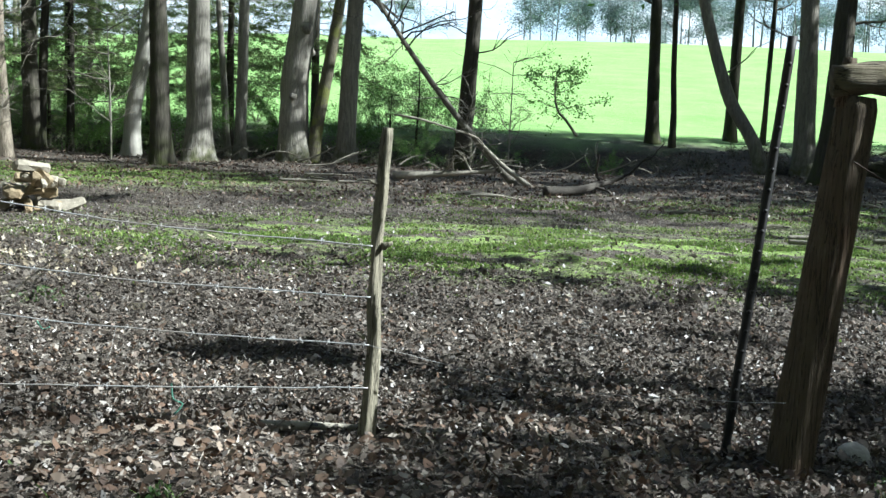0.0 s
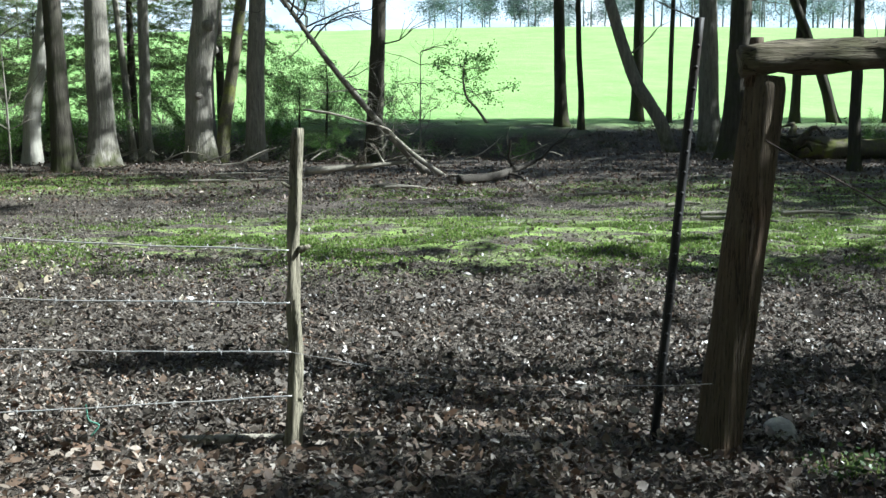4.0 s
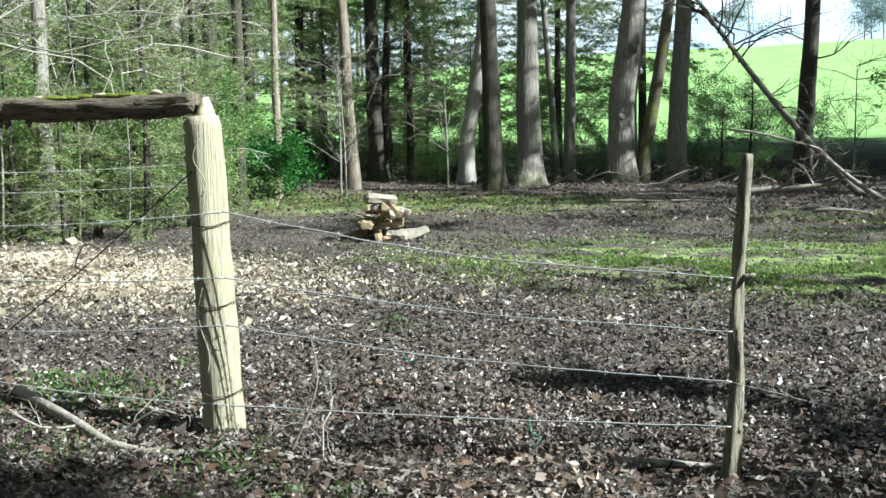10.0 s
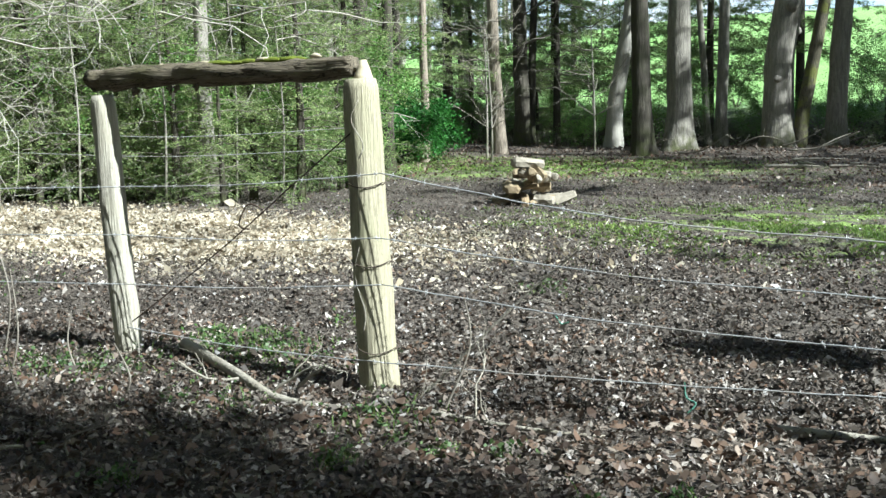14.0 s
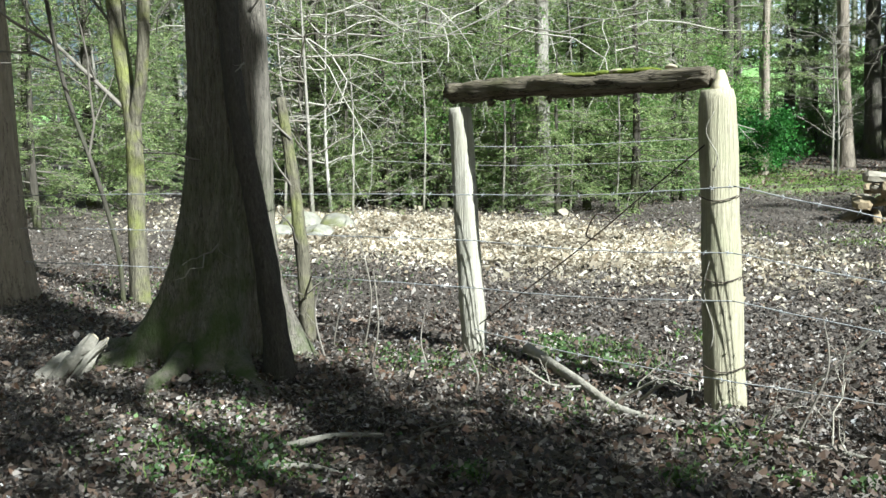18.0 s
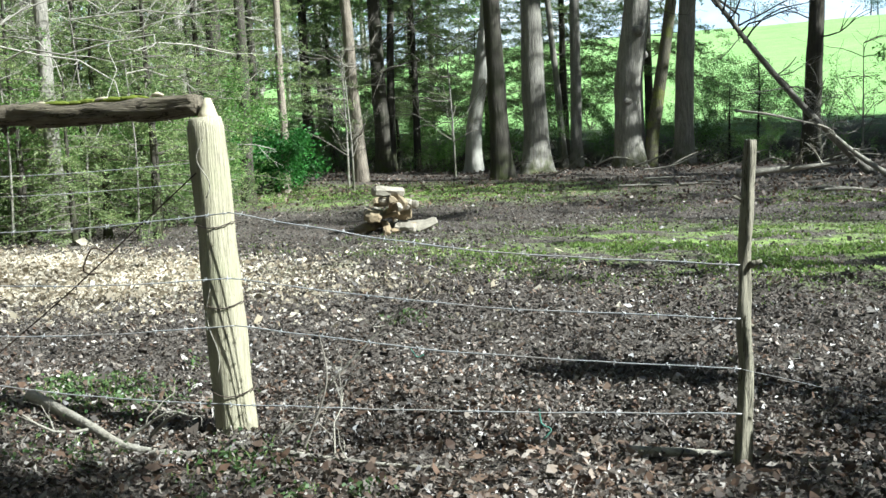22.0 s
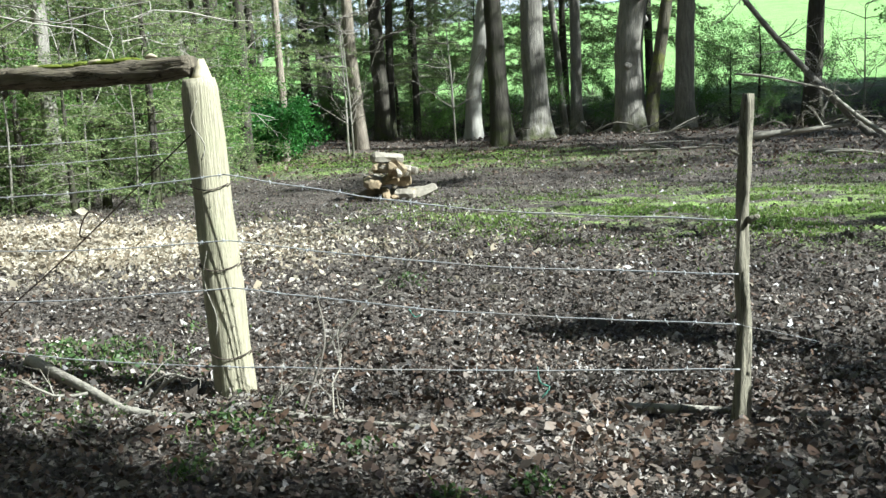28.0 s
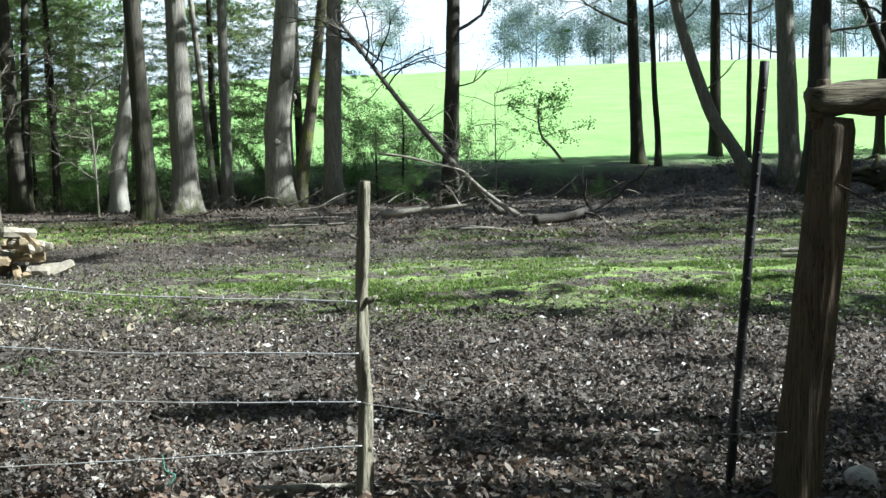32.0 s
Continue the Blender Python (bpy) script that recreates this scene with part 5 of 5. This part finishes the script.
fallen("branch", [flat(-3.25, 2.03, 0.02), flat(-3.12, 2.14, 0.04), flat(-2.96, 2.21, 0.02)], 0.015, DEAD_WOOD, "bleached stick lying in shaded leaf litter", "branch", 1, 16)
fallen("branch", [(-2.15, 3.9, 0.02), (-1.9, 3.95, 0.28), (-1.66, 4.0, 0.52), (-1.42, 4.0, 0.72)], 0.007, DEAD_WOOD, "thin dry twig leaning up through the wires", "branch", 5, 17)
fallen("branch", [(-1.95, 3.75, 0.02), (-1.85, 3.8, 0.3), (-1.9, 3.85, 0.5)], 0.006, TWIG, "dry weed stem standing by the wires", "branch", 6, 18)
for i, (x, y, h) in enumerate(((-4.05, 3.2, 0.7), (-4.2, 3.05, 0.9), (-4.35, 3.4, 1.0), (-3.7, 3.0, 0.5), (-4.5, 3.3, 0.6), (-3.85, 3.45, 0.4), (-3.4, 3.3, 0.3), (-2.9, 2.6, 0.22))):
    fallen("dry_stem", [flat(x, y, -0.02), flat(x + 0.09 * math.cos(i * 3), y, h * 0.35), flat(x + 0.16 * math.sin(i * 2), y + 0.05, h * 0.75)], 0.0055, TWIG, "dry leafless stem standing by the oak", "weed", 4, 140 + i, "dry stems by the oak")
# split pieces of wood leaning at the oak's foot
for i, (foot, top, w) in enumerate((((-4.98, 1.88), (-4.93, 2.13, 0.27), 0.046), ((-4.88, 1.96), (-4.84, 2.14, 0.25), 0.034), ((-4.84, 1.9), (-4.78, 2.13, 0.28), 0.014), ((-5.06, 1.85), (-5.12, 2.06, 0.16), 0.05))):
    ob = thing("split_log", flat(*foot), "rotting split log leaning at the oak's foot", "log", "split logs at the oak")
    a, b = Vector((0, 0, -0.02)), Vector(top) - ob.location
    g = Geo()
    tube(g, bezier([a, a.lerp(b, 0.5) + Vector((0.01, 0, 0.01)), b], 14), lambda u, an, w=w: w * (0.45 + 0.55 * abs(math.cos(an))) * (1 - 0.12 * u), 14, 0.45, 14, i * 3.0)
    part("slab", g, DEAD_WOOD, ob, smooth=False)
    g = Geo()
    tube(g, [b, b + (b - a).normalized() * 0.012], (w * 0.55, w * 0.3), 9, 0.5, 20, i)
    part("broken_end", g, END_GRAIN, ob, "pale broken end of the log")

# heap of split wood and slabs
heap_rg = random.Random(77)
heap = thing("wood_heap", (-5.98, 13.1, gz(-5.98, 13.1)), "heap of pale split slabs and logs in the pasture", "wood pile")
for i in range(26):
    lvl = i // 8
    x, y, z = heap_rg.uniform(-0.46, 0.46) * (1 - lvl * 0.2), heap_rg.uniform(-0.25, 0.25), 0.06 + lvl * 0.17
    g = Geo()
    ln, w, h = heap_rg.uniform(0.22, 0.5), heap_rg.uniform(0.07, 0.13), heap_rg.uniform(0.035, 0.07)
    m = Matrix.Translation((x, y, z)) @ Euler((heap_rg.uniform(-0.4, 0.4), heap_rg.uniform(-0.4, 0.4), heap_rg.uniform(-1.2, 1.2))).to_matrix().to_4x4()
    if i == 25:
        m = Matrix.Translation((0.24, -0.2, 0.42)) @ Euler((0.2, 0.75, -0.3)).to_matrix().to_4x4()
    flat_piece = i % 3 == 0 or i == 25
    a, b = m @ Vector((-ln / 2, 0, 0)), m @ Vector((ln / 2, 0, 0))
    tube(g, [a.lerp(b, u) for u in (0, 0.06, 0.3, 0.6, 0.94, 1)], lambda u, an, w=w, h=h, f=flat_piece: (w * (0.95 if f else 0.6)) * (0.55 + 0.45 * min(1, 12 * u * (1 - u) + 0.2)) * (0.42 + 0.58 * abs(math.cos(an)) if f else 1 - 0.25 * abs(math.sin(an * 1.5))), 9, 0.3, 7, i)
    part("slab" if flat_piece else "log", g, ROT_WOOD if i % 2 else STONE_TAN, heap, smooth=False)

stone = thing("stone", (1.76, 4.18, gz(1.76, 4.18)), "pale rounded stone half sunk beside the post", "stone")
g = Geo()
tube(g, [Vector((0, 0, -0.04 + 0.13 * u)) for u in np.linspace(0, 1, 9)], lambda u, a: 0.078 * math.sqrt(max(0.004, 1 - u ** 2.2)) * (1 + 0.12 * math.cos(2 * a + 0.6)), 18, 0.15, 5)
part("boulder", g, STONE, stone)
for i, (x, y) in enumerate(((-2.72, 3.56), (-2.66, 3.58), (-3.55, 4.2))):
    s2 = thing("stone", (x, y, gz(x, y)), "small white stone in the grass by the fence", "stone", "small stones")
    g = Geo()
    tube(g, [Vector((0, 0, -0.015 + 0.05 * u)) for u in np.linspace(0, 1, 6)], lambda u, a: 0.028 * math.sqrt(max(0.01, 1 - u ** 2)), 9, 0.3, 30, i)
    part("pebble", g, STONE, s2)


# ---- leaf litter and grass ----
def litter(name, n, sample, size, seed, label):
    rg = np.random.default_rng(seed)
    xy = sample(rg, n)
    n = len(xy)
    z = np.array([gz(x, y) for x, y in xy])
    a = rg.uniform(0, 2 * np.pi, n)
    tilt, roll_ = rg.normal(0, 0.55, n), rg.normal(0, 0.65, n)
    s = size * np.minimum(rg.lognormal(0, 0.32, n), 1.9)
    curl = rg.uniform(-0.1, 0.5, n)
    u = np.stack([np.cos(a) * np.cos(tilt), np.sin(a) * np.cos(tilt), np.sin(tilt)], 1)
    w = np.stack([-np.sin(a) * np.cos(roll_), np.cos(a) * np.cos(roll_), np.sin(roll_)], 1)
    up = np.cross(u, w)
    c = np.column_stack([xy, z + 0.012 + 0.035 * rg.random(n)])
    shape = ((-0.5, 0, 0.25), (-0.12, 0.30, 0.05), (-0.12, -0.30, 0.05), (0.2, 0.24, 0.02), (0.2, -0.24, 0.02), (0.55, 0, 0.3))
    v = np.stack([c + s[:, None] * (u * p + w * q + up * (k + abs(q) * 1.2) * curl[:, None]) for p, q, k in shape], 1).reshape(-1, 3)
    base = np.arange(n)[:, None] * 6
    tri = np.concatenate([base + np.array([0, 2, 1]), base + np.array([3, 4, 5])])
    quad = base + np.array([1, 2, 4, 3])
    ob = new(name, Geo().put([], []).mesh(name, LITTER))
    me = bpy.data.meshes.new(name)
    me.from_pydata(v.tolist(), [], tri.tolist() + quad.tolist())
    me.materials.append(LITTER)
    ob.data = me
    return tagged(ob, label, "leaves", kind="stuff")


def near_yard(rg, n):
    d = 2.2 + 8.5 * rg.random(n) ** 1.5
    a = rg.uniform(-0.62, 1.32, n)
    xy = np.column_stack([0.3 - d * np.sin(a), d * np.cos(a)])
    return xy[~((((xy[:, 0] + 8.8) / 4.6) ** 2 + ((xy[:, 1] - 8.1) / 2.0) ** 2 < 0.6) & (rg.random(n) < 0.8))]


def front_yard(rg, n):
    xy = near_yard(rg, n)
    return xy[(xy[:, 1] < 4.4 + 0.35 * np.sin(xy[:, 0] * 2.3) + 0.4 * rg.random(len(xy))) | (rg.random(len(xy)) < 0.12)]


def mid_yard(rg, n):
    d = 4.4 + 15 * rg.random(n) ** 1.5
    a = rg.uniform(-0.62, 1.32, n)
    xy = np.column_stack([0.3 - d * np.sin(a), d * np.cos(a)])
    green = (((xy[:, 0] - 3.2) / 8) ** 2 + ((xy[:, 1] - 11.6) / 3.2) ** 2) < 0.8
    straw = (((xy[:, 0] + 8.8) / 4.6) ** 2 + ((xy[:, 1] - 8.1) / 2.0) ** 2) < 0.6
    return xy[~((green & (rg.random(n) < 0.4)) | (straw & (rg.random(n) < 0.85)))]


litter("leaf_litter", 46000, front_yard, 0.037, 3, "dry brown leaves covering the ground by the fence")
litter("leaf_litter", 42000, mid_yard, 0.023, 4, "dry brown leaves scattered over the pasture")


def scraps(name, n, sample, size, seed, label, mat=None):
    """Broken leaf scraps, bark crumbs and straws between the leaves."""
    rg = np.random.default_rng(seed)
    xy = sample(rg, n)
    n = len(xy)
    c = np.column_stack([xy, np.array([gz(x, y) for x, y in xy]) + 0.012 + 0.04 * rg.random(n)])
    a = rg.normal(0, 1, (n, 3)) * (1, 1, 0.55)
    a /= np.linalg.norm(a, axis=1)[:, None]
    b = np.cross(a, rg.normal(0, 1, (n, 3)))
    b /= np.linalg.norm(b, axis=1)[:, None]
    s = (size * rg.lognormal(0, 0.45, n))[:, None]
    w = rg.uniform(0.12, 0.5, n)[:, None]
    v = np.stack([c - a * s * 0.5, c + b * s * w + a * s * rg.uniform(-0.3, 0.3, (n, 1)), c + a * s * 0.6, c - b * s * w * rg.uniform(0.2, 1, (n, 1))], 1).reshape(-1, 3)
    me = bpy.data.meshes.new(name)
    me.from_pydata(v.tolist(), [], (np.arange(n)[:, None] * 4 + np.array([0, 1, 2, 3])).tolist())
    me.materials.append(mat or SCRAP)
    return tagged(new(name, me), label, "leaves", kind="stuff")


scraps("leaf_scraps", 190000, front_yard, 0.016, 23, "crumbled leaf scraps and straws by the fence")
scraps("leaf_scraps", 260000, mid_yard, 0.018, 24, "crumbled leaf scraps over the trampled pasture", TRODDEN)


def clods(name, n, seed, label):
    """Lumps of trodden soil, each a small uneven eight-sided stone shape."""
    rg = np.random.default_rng(seed)
    d = 4.3 + 10 * rg.random(n) ** 1.3
    a = rg.uniform(-0.62, 1.2, n)
    xy = np.column_stack([0.3 - d * np.sin(a), d * np.cos(a)])
    xy = xy[(xy[:, 1] > 4.05) & ~((((xy[:, 0] - 3.2) / 8) ** 2 + ((xy[:, 1] - 11.6) / 3.2) ** 2) < 0.7) & ~((((xy[:, 0] + 8.8) / 4.6) ** 2 + ((xy[:, 1] - 8.1) / 2.0) ** 2) < 0.6)]
    n = len(xy)
    c = np.column_stack([xy, np.array([gz(x, y) for x, y in xy]) + 0.006])
    r = 0.017 * rg.lognormal(0, 0.4, n)
    turn = rg.uniform(0, 6.28, n)
    v = []
    for ax, ay, az in ((1, 0, 0), (0, 1, 0), (-1, 0, 0), (0, -1, 0), (0, 0, 0.75), (0, 0, -0.6)):
        q = np.stack([ax * np.cos(turn) - ay * np.sin(turn), ax * np.sin(turn) + ay * np.cos(turn), 0 * turn + az], 1) + rg.normal(0, 0.22, (n, 3))
        v.append(c + q * r[:, None])
    v = np.stack(v, 1).reshape(-1, 3)
    base = np.arange(n)[:, None] * 6
    faces = np.concatenate([base + np.array(f) for f in ((0, 1, 4), (1, 2, 4), (2, 3, 4), (3, 0, 4), (1, 0, 5), (2, 1, 5), (3, 2, 5), (0, 3, 5))])
    me = bpy.data.meshes.new(name)
    me.from_pydata(v.tolist(), [], faces.tolist())
    me.materials.append(CLOD)
    return tagged(new(name, me), label, "soil", kind="stuff")


clods("soil_clods", 44000, 41, "dark clods of soil churned up by hooves")


def straw_yard(rg, n):
    p = rg.normal(0, 0.5, (n, 2)) * (4.4, 1.8) + (-8.8, 8.1)
    return p


def far_yard(rg, n):
    return np.column_stack([rg.uniform(-17, 17, n), rg.uniform(16, 33, n)])


scraps("straw", 60000, straw_yard, 0.036, 51, "pale trampled straw strewn at the wood's edge", STRAW)
litter("leaf_litter", 36000, far_yard, 0.055, 14, "dry leaves and twig scraps by the trees and bank")


def grass(name, roots, h, seed, label, width=0.006, lean=0.45):
    rg = np.random.default_rng(seed)
    n = len(roots)
    z = np.array([gz(x, y) for x, y in roots])
    c = np.column_stack([roots, z])
    a = rg.uniform(0, 2 * np.pi, n)
    hh = h * rg.lognormal(0, 0.35, n)
    w = np.stack([np.cos(a), np.sin(a), 0 * a], 1) * (width * rg.uniform(0.7, 1.5, n))[:, None]
    b = np.stack([-np.sin(a), np.cos(a), 0 * a], 1) * (hh * rg.normal(0, lean, n))[:, None]
    up = np.array([0, 0, 1]) * hh[:, None]
    v = np.stack([c - w, c + w, c + up * 0.6 + b * 0.4 + w * 0.7, c + up * 0.6 + b * 0.4 - w * 0.7, c + up + b], 1).reshape(-1, 3)
    base = np.arange(n)[:, None] * 5
    me = bpy.data.meshes.new(name)
    me.from_pydata(v.tolist(), [], (base + np.array([0, 1, 2, 3])).tolist() + (base + np.array([3, 2, 4])).tolist())
    me.materials.append(GRASS)
    return tagged(new(name, me), label, "grass", kind="stuff")


def patchy(cx, cy, rx, ry, n, seed, cut=0.0):
    rg = np.random.default_rng(seed)
    p = rg.normal(0, 0.5, (n, 2)) * (rx, ry) + (cx, cy)
    keep = [noise.noise(Vector((x * 0.8, y * 1.4, 5))) + 0.5 * noise.noise(Vector((x * 3, y * 3, 8))) > cut for x, y in p]
    return p[np.array(keep)]


grass("grass", np.concatenate([patchy(3.0, 11.4, 7.5, 2.6, 190000, 1, 0.1), patchy(-2.0, 10.6, 3.0, 1.6, 24000, 2), patchy(9, 17.5, 5, 3, 22000, 3), patchy(-9, 19.5, 4.5, 2.6, 26000, 4, -0.2), patchy(2, 17.0, 5, 2.4, 26000, 6)]), 0.022, 5, "short bright spring grass growing in patches", 0.0075)
tufts = ((-3.35, 4.25, 0.30, 900), (-3.75, 4.4, 0.2, 500), (-2.95, 3.5, 0.25, 300), (-2.15, 3.55, 0.2, 300), (-3.6, 1.95, 0.35, 900), (-3.2, 2.0, 0.2, 500), (-2.0, 3.05, 0.06, 140), (-1.45, 3.35, 0.06, 120), (-0.95, 2.95, 0.05, 100), (-1.7, 3.3, 0.04, 80),
         (-2.6, 2.5, 0.07, 120), (-4.0, 3.5, 0.3, 600), (-0.7, 3.1, 0.05, 90), (1.9, 3.75, 0.12, 200), (-3.3, 5.1, 0.12, 150), (-7.3, 4.3, 0.9, 1600), (-8.6, 5.2, 0.8, 900), (-2.75, 6.6, 0.15, 150))
rg = np.random.default_rng(9)
grass("grass_tufts", np.concatenate([rg.normal(0, 0.5, (n // 2, 2)) * s * 1.2 + (x, y) for x, y, s, n in tufts]), 0.036, 6, "small tufts of grass by the fence", 0.0035, 0.8)
g = Geo()
at = np.concatenate([rg.normal(0, 0.55, (n // 5, 2)) * s * 1.3 + (x, y) for x, y, s, n in tufts])
leaf_cloud(g, [(x, y, gz(x, y) + 0.035) for x, y in at], 0.017, 4, (0.02, 0.02, 0.016), 1.4, rg=rg)
tagged(new("weeds", g.mesh("weeds", WEED, False)), "low green weeds and clover sprouting by the fence", "weeds", kind="stuff")
